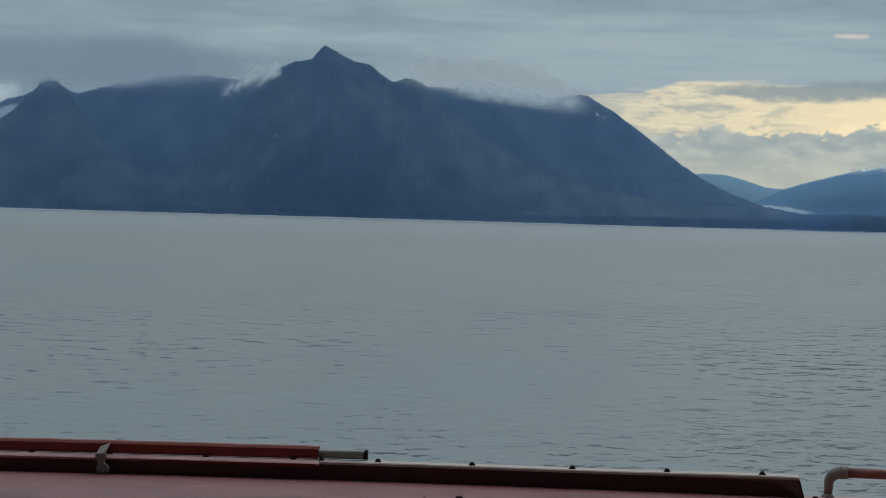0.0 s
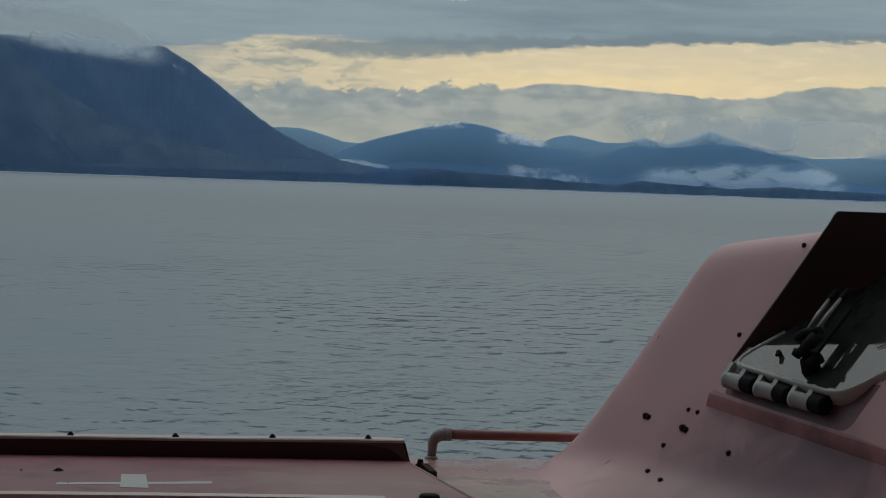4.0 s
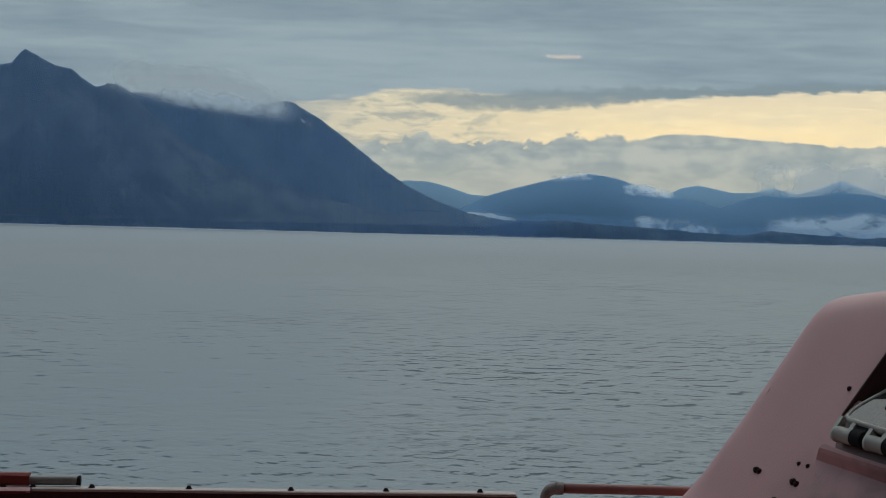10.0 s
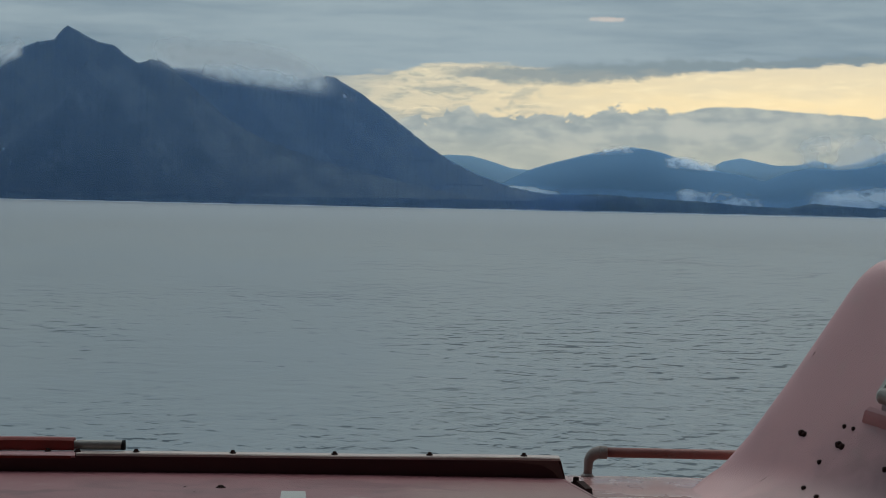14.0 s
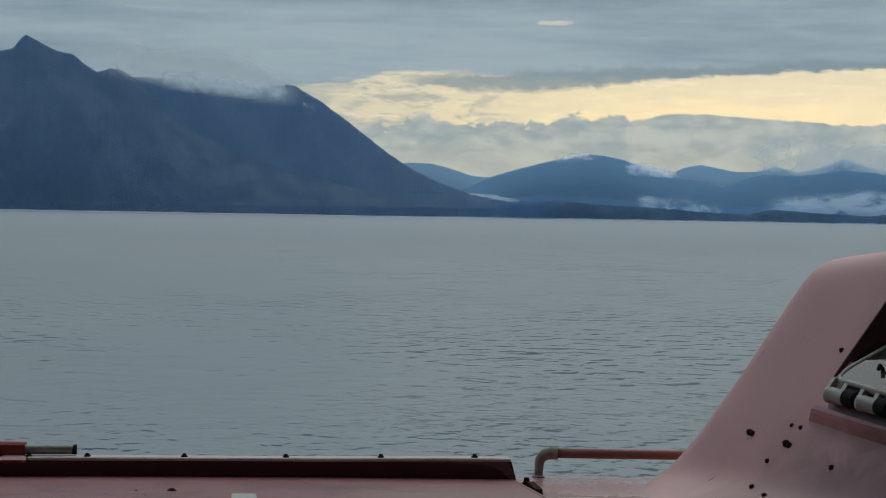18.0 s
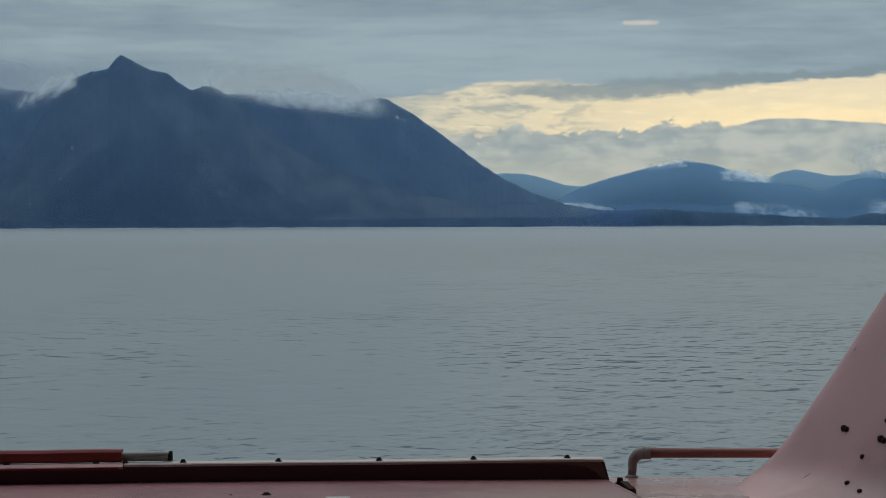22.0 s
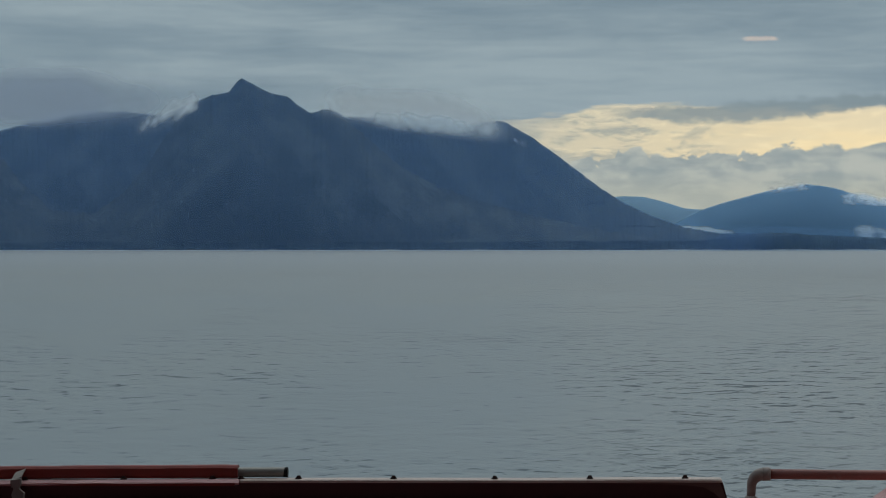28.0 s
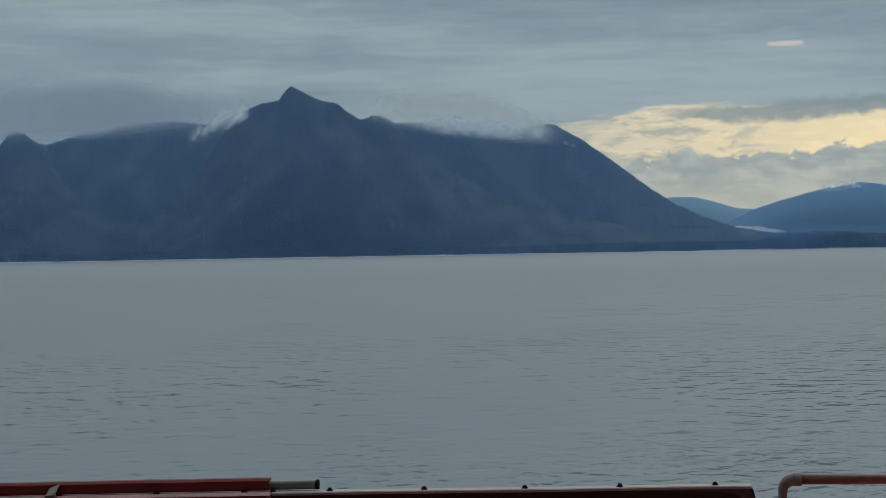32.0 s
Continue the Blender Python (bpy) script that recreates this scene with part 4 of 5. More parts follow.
PANE_N = (PANE_U.cross(Vector((0, 0, 1))).normalized() * -math.cos(radians(38)) + Vector((0, 0, 1)) * math.sin(radians(38))).cross(PANE_U).normalized() * -1
PANE_V = PANE_N.cross(PANE_U).normalized()


def screen(a, b, h=0.0):
    return PANE_O + a * PANE_U + b * PANE_V + h * PANE_N


def cut_opening(house):
    """Takes away the wheelhouse skin over the windscreen, between the cheek and the pillar."""
    far_a, far_b = face(-0.066, 0.121, 0.004), face(-0.373, 0.675, 0.12)
    near_a, near_b = face(-0.85, 0.06, 0.06), face(-0.992, 0.469, 0.06)
    far_n = (far_b - far_a).cross(CHEEK).normalized()
    near_n = (near_b - near_a).cross(CHEEK).normalized()
    far_n = far_n if far_n.dot(near_a - far_a) > 0 else -far_n
    near_n = near_n if near_n.dot(far_a - near_a) > 0 else -near_n
    planes = [(far_a + FACE_S * 0.008, far_n), (near_a - FACE_S * 0.03, near_n), (screen(0, 0, -0.012), PANE_N)]
    bm = bmesh.new()
    bm.from_mesh(house.data)
    for at, up in planes:
        bmesh.ops.bisect_plane(bm, geom=bm.verts[:] + bm.edges[:] + bm.faces[:], plane_co=at, plane_no=up)
    gone = [f for f in bm.faces if all((f.calc_center_median() - at).dot(up) > 0 for at, up in planes) and (f.calc_center_median() - PANE_O).dot(FACE_R) > 0.0]
    bmesh.ops.delete(bm, geom=gone, context="FACES")
    bm.to_mesh(house.data)
    bm.free()


def rise(x):
    """The coaming lifts a little at its end."""
    return 0.006 * bend((x + 0.2) / 0.7)


def pz(y):
    """The canopy panel falls slightly outboard."""
    return PANEL_Z - 0.013 * min(1.0, max(0.0, (y - 6.43) / 0.93))


def stations(x0, x1, step):
    k = max(1, int(math.ceil((x1 - x0) / step)))
    return [x0 + (x1 - x0) * i / k for i in range(k + 1)]


def strip(bm, xs, section, close=True):
    """A long moulding along x: section(x) gives its outline in y and z."""
    rings = [[bm.verts.new((x, y, bz(x, z))) for y, z in section(x)] for x in xs]
    m = len(rings[0])
    for a, b in zip(rings, rings[1:]):
        for i in range(m if close else m - 1):
            j = (i + 1) % m
            bm.faces.new((a[i], a[j], b[j], b[i]))
    if close:
        bm.faces.new(rings[0][::-1])
        bm.faces.new(rings[-1])
    return bm


def bolt_head(name, at, up, size, parent, material=None, squash=1.0):
    """A hexagon bolt on a washer."""
    up = Vector(up).normalized()
    turn = up.to_track_quat("Z", "Y").to_matrix().to_4x4()
    bm = bmesh.new()
    bmesh.ops.create_cone(bm, cap_ends=True, segments=14, radius1=size, radius2=size * 0.9, depth=size * 0.3, matrix=Matrix.Translation((0, 0, size * 0.15)))
    bmesh.ops.create_cone(bm, cap_ends=True, segments=6, radius1=size * 0.72, radius2=size * 0.52, depth=size * 0.6, matrix=Matrix.Translation((0, 0, size * 0.6)))
    ob = part(name, bm, material or M_RUST, parent)
    ob.matrix_local = Matrix.Translation(at) @ turn @ Matrix.Diagonal((1.0, 1.0, squash, 1.0))
    return ob


def make_lifeboat():
    boat = tagged(new("lifeboat"), "faded red fibreglass lifeboat with a raked wheelhouse, stowed beside the ship", "lifeboat")
    # hull
    bm = bmesh.new()
    xs = [-4.6, -4.2, -3.4, -2.2, -1.0, 0.0, 1.0, 2.2, 3.2, 3.9, 4.3]
    rings = []
    for x in xs:
        k = max(0.12, 1 - (abs(x + 0.15) / 4.7) ** 4)
        yc = 6.3
        ring = []
        for q, (dy, z) in enumerate(((1.45, -1.12), (1.52, -1.5), (1.40, -2.0), (0.9, -2.6), (0.15, -2.93), (-0.15, -2.93), (-0.9, -2.6), (-1.40, -2.0), (-1.52, -1.5), (-1.45, -1.32))):
            ring.append(bm.verts.new((x, yc + dy * k, EYE + z + (0.0 if q in (0, 9) else (1 - k) * 0.5) + sheer(x))))
        rings.append(ring)
    for a, b in zip(rings, rings[1:]):
        for i in range(10):
            j = (i + 1) % 10
            bm.faces.new((a[i], a[j], b[j], b[i]))
    bm.faces.new(rings[0][::-1])
    bm.faces.new(rings[-1])
    part("hull", bm, M_PINK, boat, smooth=False)

    # canopy panel behind the coaming; its near side drops into a well with a rounded corner
    bm = bmesh.new()
    near = 6.405
    strip(bm, stations(-4.2, 0.465, 0.14), lambda x: [(7.43, pz(7.43)), (near + 0.022, PANEL_Z), (near + 0.006, PANEL_Z - 0.005), (near, PANEL_Z - 0.016), (near + 0.004, -1.34), (7.43, -1.34)])
    arc = [(0.465 + 0.085 * math.sin(q), near - 0.50 * (1 - math.cos(q))) for q in (k * math.pi / 16 for k in range(9))]
    top = [(0.465, 7.43)] + arc + [(0.555, 5.2), (0.955, 5.2), (0.79, 6.29), (0.735, 6.62), (0.665, 7.10), (0.628, 7.352), (0.60, 7.43)]
    low = [(0.465, 7.43)] + arc + [(0.555, 5.2), (1.02, 5.2), (0.83, 6.29), (0.765, 6.62), (0.69, 7.10), (0.648, 7.352), (0.60, 7.43)]
    prism(bm, [(x, y, EYE - 1.34) for x, y in low], [(x, y, EYE + DECK_Z + 0.005) for x, y in low])
    prism(bm, [(x, y, EYE + DECK_Z + 0.005) for x, y in low], [(x, y, EYE + pz(y)) for x, y in top])
    panel = part("canopy_panel", bm, M_PANEL, boat)
    # dark strip over the panel's near side, put there for the ship's shade
    bm = bmesh.new()
    strip(bm, stations(-4.2, 0.465, 0.14), lambda x: [(near - 0.003, PANEL_Z - 0.012), (near - 0.003, -1.33), (near + 0.01, -1.33), (near + 0.01, PANEL_Z - 0.012)])
    for (x0, y0), (x1, y1) in zip(arc, arc[1:] + [(0.555, 5.2)]):
        prism(bm, [(x0, y0, EYE - 1.33), (x1, y1, EYE - 1.33), (x1 - 0.003, y1 - 0.002, EYE - 1.33), (x0 - 0.003, y0 - 0.002, EYE - 1.33)],
              [(x0, y0, EYE + PANEL_Z - 0.010), (x1, y1, EYE + PANEL_Z - 0.010), (x1 - 0.003, y1 - 0.002, EYE + PANEL_Z - 0.010), (x0 - 0.003, y0 - 0.002, EYE + PANEL_Z - 0.010)])
    part("well_side", bm, M_RIM_SHADE, panel, "upright side of the well, the ship's shade painted in")
    bm = bmesh.new()
    strip(bm, stations(-4.2, 0.465, 0.14), lambda x: [(near - 0.002, PANEL_Z - 0.012), (near - 0.002, PANEL_Z + 0.001), (near + 0.052, PANEL_Z + 0.002), (near + 0.056, PANEL_Z - 0.002)])
    part("panel_lip", bm, M_LIP, panel, "pale edge of the panel")
    # lower side shelf
    bm = box(bmesh.new(), -4.2, 0.62, 4.9, 6.40, EYE - 1.42, EYE - 1.33, 0.02)
    part("side_shelf", bm, M_PINK, boat)

    # coaming with its flange and end gusset
    bm = bmesh.new()
    strip(bm, stations(-4.2, 0.60, 0.15), lambda x: [(RIM_Y, PANEL_Z - 0.02), (RIM_Y - 0.004, RIM_Z - 0.012 + rise(x)), (RIM_Y + 0.055, RIM_Z - 0.012 + rise(x)), (RIM_Y + 0.075, PANEL_Z - 0.1)])
    prism(bm, [(0.60, RIM_Y - 0.004, bz(0.6, RIM_Z - 0.006)), (0.60, RIM_Y, bz(0.6, -1.03)), (0.648, RIM_Y, bz(0.6, -1.06)), (0.616, RIM_Y - 0.004, bz(0.6, RIM_Z - 0.006))],
          [(0.60, RIM_Y + 0.055, bz(0.6, RIM_Z - 0.006)), (0.60, RIM_Y + 0.07, bz(0.6, -1.06)), (0.648, RIM_Y + 0.07, bz(0.6, -1.06)), (0.616, RIM_Y + 0.055, bz(0.6, RIM_Z - 0.006))])
    coaming = part("coaming", bm, M_RIM_SHADE, boat, "red upright coaming with the ship's shade painted in")
    bm = bmesh.new()
    strip(bm, stations(-1.19, 0.612, 0.15), lambda x: [(y, z + rise(x)) for y, z in ((RIM_Y - 0.012, RIM_Z - 0.012), (RIM_Y - 0.012, RIM_Z - 0.004), (RIM_Y - 0.008, RIM_Z), (RIM_Y + 0.056, RIM_Z), (RIM_Y + 0.06, RIM_Z - 0.012))])
    part("flange", bm, M_LIP, coaming, "pale top of the coaming")
    bm = bmesh.new()
    strip(bm, stations(-4.2, -1.195, 0.05), lambda x: [(y, z - 0.0015 + (0.003 * noise.noise((x * 6.0, 2.0, 1.0)) if low else 0.0)) for y, z, low in ((RIM_Y - 0.008, RIM_Z - 0.018, False), (RIM_Y - 0.018, RIM_Z - 0.009, True), (RIM_Y - 0.004, RIM_Z + 0.002, False), (RIM_Y + 0.056, RIM_Z, False), (RIM_Y + 0.06, RIM_Z - 0.012, False))])
    part("flange", bm, M_PINK, coaming, "ragged pink top of the coaming")
    bm = bmesh.new()
    strip(bm, stations(-2.6, -1.21, 0.05), lambda x: [(RIM_Y - 0.0145, RIM_Z - 0.010 - 0.012 * bend((x + 2.6) / 1.2)), (RIM_Y - 0.0165, RIM_Z - 0.009), (RIM_Y - 0.013, RIM_Z - 0.008), (RIM_Y - 0.006, RIM_Z - 0.012)])
    part("trim_strip", bm, M_ORANGE, coaming, "worn red strip under the flange")
    # lighter tone of the end's outward turn, put in as a thin plate
    bm = bmesh.new()
    lens = [(0.10, -0.9475), (0.40, -0.945), (0.605, -0.942), (0.640, -1.035), (0.612, -1.012), (0.585, -0.982), (0.545, -0.961), (0.46, -0.952)]
    prism(bm, [(x, RIM_Y - 0.001, EYE + z) for x, z in lens], [(x, RIM_Y - 0.0075, EYE + z) for x, z in lens])
    part("end_gusset", bm, M_GUSSET, coaming, "lighter brown end of the coaming")
    for x in (-3.35, -3.02, -2.68, -2.33, -2.02, -1.64, -1.30, -1.19, -0.972, -0.612, -0.232, 0.124, 0.478):
        bolt_head("bolt", (x, RIM_Y + 0.018, bz(x, RIM_Z + rise(x))), (0, 0, 1), 0.0135, coaming)

    # low deck in front of the wheelhouse, rolled up to its far gunwale
    bm = bmesh.new()
    xs = stations(0.60, 1.9, 0.1)
    strip(bm, xs, lambda x: [(5.0, -1.4), (5.0, -1.15), (5.2, DECK_Z - 0.02), (6.2, DECK_Z - 0.004), (6.8, DECK_Z - 0.001), (7.1, DECK_Z + 0.001), (7.25, DECK_Z + 0.005), (7.36, DECK_Z + 0.011), (7.47, DECK_Z + 0.018), (7.56, DECK_Z + 0.022), (7.64, DECK_Z + 0.018), (7.70, DECK_Z - 0.01), (7.73, DECK_Z - 0.06), (7.74, -1.4)])
    part("fore_deck", bm, M_DECK, boat, "chalky beige deck with grey stains", smooth=True)
    # fittings on the deck and the panel
    for x, y, z, sz in ((-0.619, 6.948, pz(6.948), 0.019), (-0.745, 6.95, pz(6.95), 0.007), (-0.565, 6.66, pz(6.66), 0.006), (-1.47, 6.52, pz(6.52), 0.008), (-0.84, 6.86, pz(6.86), 0.004), (-0.70, 6.83, pz(6.83), 0.004), (0.665, 7.37, DECK_Z + 0.02, 0.016), (1.245, 6.53, DECK_Z, 0.022), (1.27, 6.34, DECK_Z, 0.026), (0.752, 6.55, DECK_Z, 0.014)):
        bolt_head("deck_bolt", (x, y, bz(x, z)), (0, 0, 1), sz, boat, squash=0.55 if z > DECK_Z + 0.03 else 0.8)
    bm = bmesh.new()
    prism(bm, [(0.668, 7.33, EYE - 1.06), (0.690, 7.17, EYE - 1.06), (0.722, 7.17, EYE - 1.06), (0.704, 7.33, EYE - 1.06)],
          [(0.672, 7.32, EYE - 1.012), (0.694, 7.19, EYE - 1.022), (0.718, 7.19, EYE - 1.022), (0.700, 7.32, EYE - 1.012)])
    tube(bm, [(0.674, 7.35, EYE - 1.03), (0.674, 7.35, EYE - 1.002)], [0.014, 0.010], 10)
    part("latch", bm, M_RUST, boat, "rusty black latch")
    bm = bmesh.new()
    tube(bm, [(0.567, 6.05, EYE - 1.0), (0.567, 6.05, EYE - 0.935), (0.567, 6.05, EYE - 0.925), (0.567, 6.05, EYE - 0.921)], [0.033, 0.0325, 0.031, 0.025], 20)
    part("vent_post", bm, M_BLACK, boat, "black rubber vent post", smooth=True)
    # white tape laid as a cross
    for name, lift, quad, what in (("tape_strip", 0.0012, ((-0.602, 6.615), (-0.095, 6.680), (-0.093, 6.732), (-0.600, 6.666)), "dull white tape"),
                                   ("tape_patch", 0.0022, ((-0.390, 6.56), (-0.299, 6.56), (-0.318, 6.87), (-0.402, 6.87)), "dull white tape patch")):
        bm = bmesh.new()
        prism(bm, [(x, y, bz(x, pz(y) + lift - 0.002)) for x, y in quad], [(x, y, bz(x, pz(y) + lift)) for x, y in quad])
        part(name, bm, M_TAPE, panel, what)

    # hand rail
    rail_z = EYE - 0.939
    bm = bmesh.new()
    tube(bm, [(0.80, 7.6, rail_z), (1.2, 7.6, rail_z - 0.001), (1.75, 7.6, rail_z - 0.003)], 0.0195, 18)
    rail = part("hand_rail", bm, M_RAIL, boat, "red painted pipe hand rail", smooth=True)
    bm = bmesh.new()
    pts = [(0.742, 7.6, EYE - 1.035), (0.745, 7.6, EYE - 0.995)]
    pts += [(0.790 - 0.045 * math.cos(q), 7.6, rail_z - 0.045 + 0.045 * math.sin(q)) for q in (k * math.pi / 16 for k in range(0, 9))]
    tube(bm, pts, [0.016, 0.017] + [0.018, 0.019, 0.020, 0.021, 0.022, 0.023, 0.0235, 0.024, 0.024], 18)
    tube(bm, [(0.786, 7.6, rail_z), (0.816, 7.6, rail_z)], 0.0255, 18)
    part("elbow", bm, M_ELBOW, rail, "grimy grey pipe elbow", smooth=True)
    bm = bmesh.new()
    tube(bm, [(0.742, 7.6, EYE - 1.042), (0.742, 7.6, EYE - 1.030), (0.742, 7.6, EYE - 1.022)], [0.027, 0.025, 0.017], 18)
    part("foot", bm, M_ELBOW, rail, smooth=True)

    # strap and buckle over the coaming
    bm = bmesh.new()
    strip(bm, [-2.058, -2.048, -2.030, -2.020], lambda x: [(y, z + 0.35 * (x + 2.04)) for y, z in ((RIM_Y - 0.034, -0.955), (RIM_Y - 0.036, -0.925), (RIM_Y + 0.01, -0.905), (RIM_Y + 0.06, -0.895), (RIM_Y + 0.06, -0.900), (RIM_Y + 0.008, -0.912), (RIM_Y - 0.032, -0.93), (RIM_Y - 0.030, -0.955))])
    strap = tagged(part("webbing_strap", bm, M_STRAP), "worn beige webbing strap with a buckle over the coaming", "strap")
    bm = bmesh.new()
    outline = [(-0.024, 0.030), (0.018, 0.034), (0.020, 0.016), (0.012, 0.004), (0.014, -0.008), (0.032, -0.022), (0.030, -0.044), (-0.014, -0.052), (-0.022, -0.030), (-0.012, -0.010), (-0.016, 0.006), (-0.026, 0.014)]
    prism(bm, [(-2.036 + x, RIM_Y - 0.034, bz(-2.0, -0.957) + z) for x, z in outline], [(-2.036 + x * 0.9, RIM_Y - 0.046, bz(-2.0, -0.957) + z * 0.92) for x, z in outline])
    part("buckle", bm, M_STRAP, strap, "worn grey plastic buckle")
    make_wheelhouse(boat)
    return boat


def left_edge(r):
    return 0.089 + along([(-0.62, 0.97), (-0.48, 0.73), (-0.354, 0.605), (-0.2, 0.525), (0.06, 0.44), (0.356, 0.362), (0.50, 0.325), (0.7, 0.27), (2.0, 0.1)], r)


def make_wheelhouse(boat):
    back = Vector((1, 0.0, 0.0))

    def spread(s):
        """How far the foot runs down and out over the deck: wider towards its near side."""
        k = max(0.0, 0.667 - max(-0.5, s))
        return 0.192 + 0.20 * k, 0.043 + 0.36 * k

    def flare(s, r):
        down, out = spread(s)
        return out * min(1.0, max(0.0, -0.27 - r) / down) ** 2.2

    bm = bmesh.new()
    sweep = [1.0, 0.96, 0.91, 0.85, 0.78, 0.70, 0.61, 0.52, 0.43, 0.33, 0.22, 0.11]
    profile = [(-0.27 + 0.08 * k, 0.0) for k in range(10)] + [(0.51, -0.003), (0.555, -0.013), (0.59, -0.030), (0.618, -0.055), (0.64, -0.09), (0.70, -0.19), (0.85, -0.46), (1.05, -0.81)]
    grid = []
    for q, r, h in [(1.32, None, 0.0), (1.22, None, 0.0), (1.12, None, 0.0), (1.05, None, 0.0)] + [(q, None, 0.0) for q in sweep] + [(0.0, r, h) for r, h in profile]:
        le, re = left_edge(-0.27 - 0.192 * q if r is None else r), -1.20
        col = [(le - 0.18, 0.0), (le - 0.10, -0.003), (le - 0.055, -0.012), (le - 0.022, -0.032), (le - 0.004, -0.065), (le + 0.003, -0.11)]
        mid = [le - 0.18 - (le - 0.18 - re - 0.06) * k / 14 for k in range(1, 15)]
        full = col[::-1] + [(s, 0.0) for s in mid] + [(re + 0.02, -0.012), (re, -0.05)]
        pts = []
        for s, d in full:
            if r is None:
                down, out = spread(s)
                p = face(s, -0.27 - min(q, 1.0) * down, d + out * min(q, 1.0) ** 2.2)
                p = p + Vector((-0.02, -0.25, 0.0)) * bend((s - le + 0.45) / 0.45) * bend((q - 0.5) / 0.7)
                if q > 1.0:
                    p = p + Vector((-0.26, -0.04, 0.0)) * (q - 1.0) * bend((7.62 - p.y) / 0.6)
                    p.z = p.z * (1.0 - bend((q - 1.0) / 0.2)) + (EYE + DECK_Z - 0.001 - 0.05 * max(0.0, q - 1.22)) * bend((q - 1.0) / 0.2)
            else:
                p = face(s, r + 0.15 * min(0.62, max(0.0, 0.3 - s)) * bend((r - 0.25) / 0.35), h + d)
            pts.append(p)
        far0, near0 = pts[0], pts[-1]
        pts = [far0 + back * 1.5, far0 + back * 0.4] + pts + [near0 + back * 0.5, near0 + back * 1.3]
        grid.append([bm.verts.new((p.x, p.y, max(p.z, EYE - 1.30))) for p in pts])
    for a, b in zip(grid, grid[1:]):
        for i in range(len(a) - 1):
            bm.faces.new((a[i], a[i + 1], b[i + 1], b[i]))
    house = part("wheelhouse", bm, M_PINK, boat, "faded pink raked wheelhouse", smooth=True)
    for s, r, sz in ((-0.027, 0.216, 0.0105), (-0.143, 0.596, 0.0105), (0.262, -0.153, 0.014), (0.243, -0.156, 0.012), (0.041, -0.172, 0.015), (0.020, -0.177, 0.013), (0.097, -0.25, 0.0105), (-0.24, -0.231, 0.0115), (0.054, -0.10, 0.0095), (0.003, -0.103, 0.0095), (0.092, -0.364, 0.0115), (-0.008, -0.390, 0.0115)):
        bolt_head("bolt", face(s, r, (along(profile, r) if s > 0.2 else 0.0) + flare(s, r) - 0.001), FACE_N, sz, house)

    # scuffs in the gelcoat
    for s, r, ds, dr in ((0.335, -0.375, 0.016, 0.026), (0.40, 0.160, 0.005, 0.014), (0.42, -0.31, 0.004, 0.004), (0.18, -0.30, 0.005, 0.003)):
        bm = bmesh.new()
        quad = ((s, r), (s - ds * 0.3, r + 0.004), (s - ds, r + dr), (s - ds * 0.6, r + dr - 0.006))
        prism(bm, [face(a, b, flare(a, b) - 0.002) for a, b in quad], [face(a, b, flare(a, b) + 0.0012) for a, b in quad])
        part("scuff", bm, M_GUSSET, house, "dark scuff through the paint")

    # the windscreen lies flatter than the raked front, between a far cheek and a near pillar
    cut_opening(house)
    H = 0.06
    outer = [(-0.079, -0.046), (-1.062, -0.145), (-1.140, 0.163), (-1.285, 0.73)]
    foot = [(-0.012, -0.076), (-1.034, -0.187), (-1.144, 0.063), (-1.355, 0.73)]
    inner = [(-0.098, -0.030), (-0.26, -0.052), (-0.463, -0.073), (-0.745, -0.101), (-0.775, -0.098), (-0.796, -0.078), (-0.810, -0.03), (-0.871, 0.162), (-0.992, 0.469), (-1.089, 0.73)]
    bm = bmesh.new()
    top_o, top_i = [bm.verts.new(face(a, b, H - 0.004)) for a, b in outer], [bm.verts.new(face(a, b, H)) for a, b in inner]
    rim_o = [bm.verts.new(face(a + (0.012 if k == 0 else -0.008 if k > 1 else -0.002), b - (0.010 if k < 2 else 0.0), H - 0.016)) for k, (a, b) in enumerate(outer)]
    base_o = [bm.verts.new(face(a, b, -0.01)) for a, b in foot]
    base_i = [bm.verts.new(face(a, b, -0.01 if b < 0.1 else -0.34)) for a, b in inner]
    for a, b in ((top_o, rim_o), (rim_o, base_o), (base_i, top_i)):
        for k in range(len(a) - 1):
            bm.faces.new((a[k], a[k + 1], b[k + 1], b[k]))
    bm.faces.new((top_o[0], top_o[1], top_i[4], top_i[3], top_i[2], top_i[1], top_i[0]))
    bm.faces.new((top_o[1], top_o[2], top_i[7], top_i[6], top_i[5], top_i[4]))
    bm.faces.new((top_o[2], top_o[3], top_i[9], top_i[8], top_i[7]))
    bm.faces.new((top_o[0], rim_o[0], base_o[0], base_i[0], top_i[0]))
    head = (base_o[3], rim_o[3], top_o[3], top_i[9], base_i[9])
    tail = [bm.verts.new(v.co + CHEEK * 0.75) for v in head]
    for k in range(4):
        bm.faces.new((head[k], head[k + 1], tail[k + 1], tail[k]))
    bm.faces.new(tail)
    part("window_surround", bm, M_PINK, house, "raised pink ledge and pillar round the windscreen")
    bm = bmesh.new()
    floor_line = inner[:7] + [(-0.83, 0.10), (-0.06, 0.10)]
    prism(bm, [face(a, b, -0.008) for a, b in floor_line], [face(a, b, 0.003) for a, b in floor_line])
    part("sill_floor", bm, M_SILL, house, "dark red sill under the hinges, recess shade painted in")
    # far cheek: its edge follows the rake, then runs back level along the roof
    peak = face(-0.373, 0.675, 0.12)
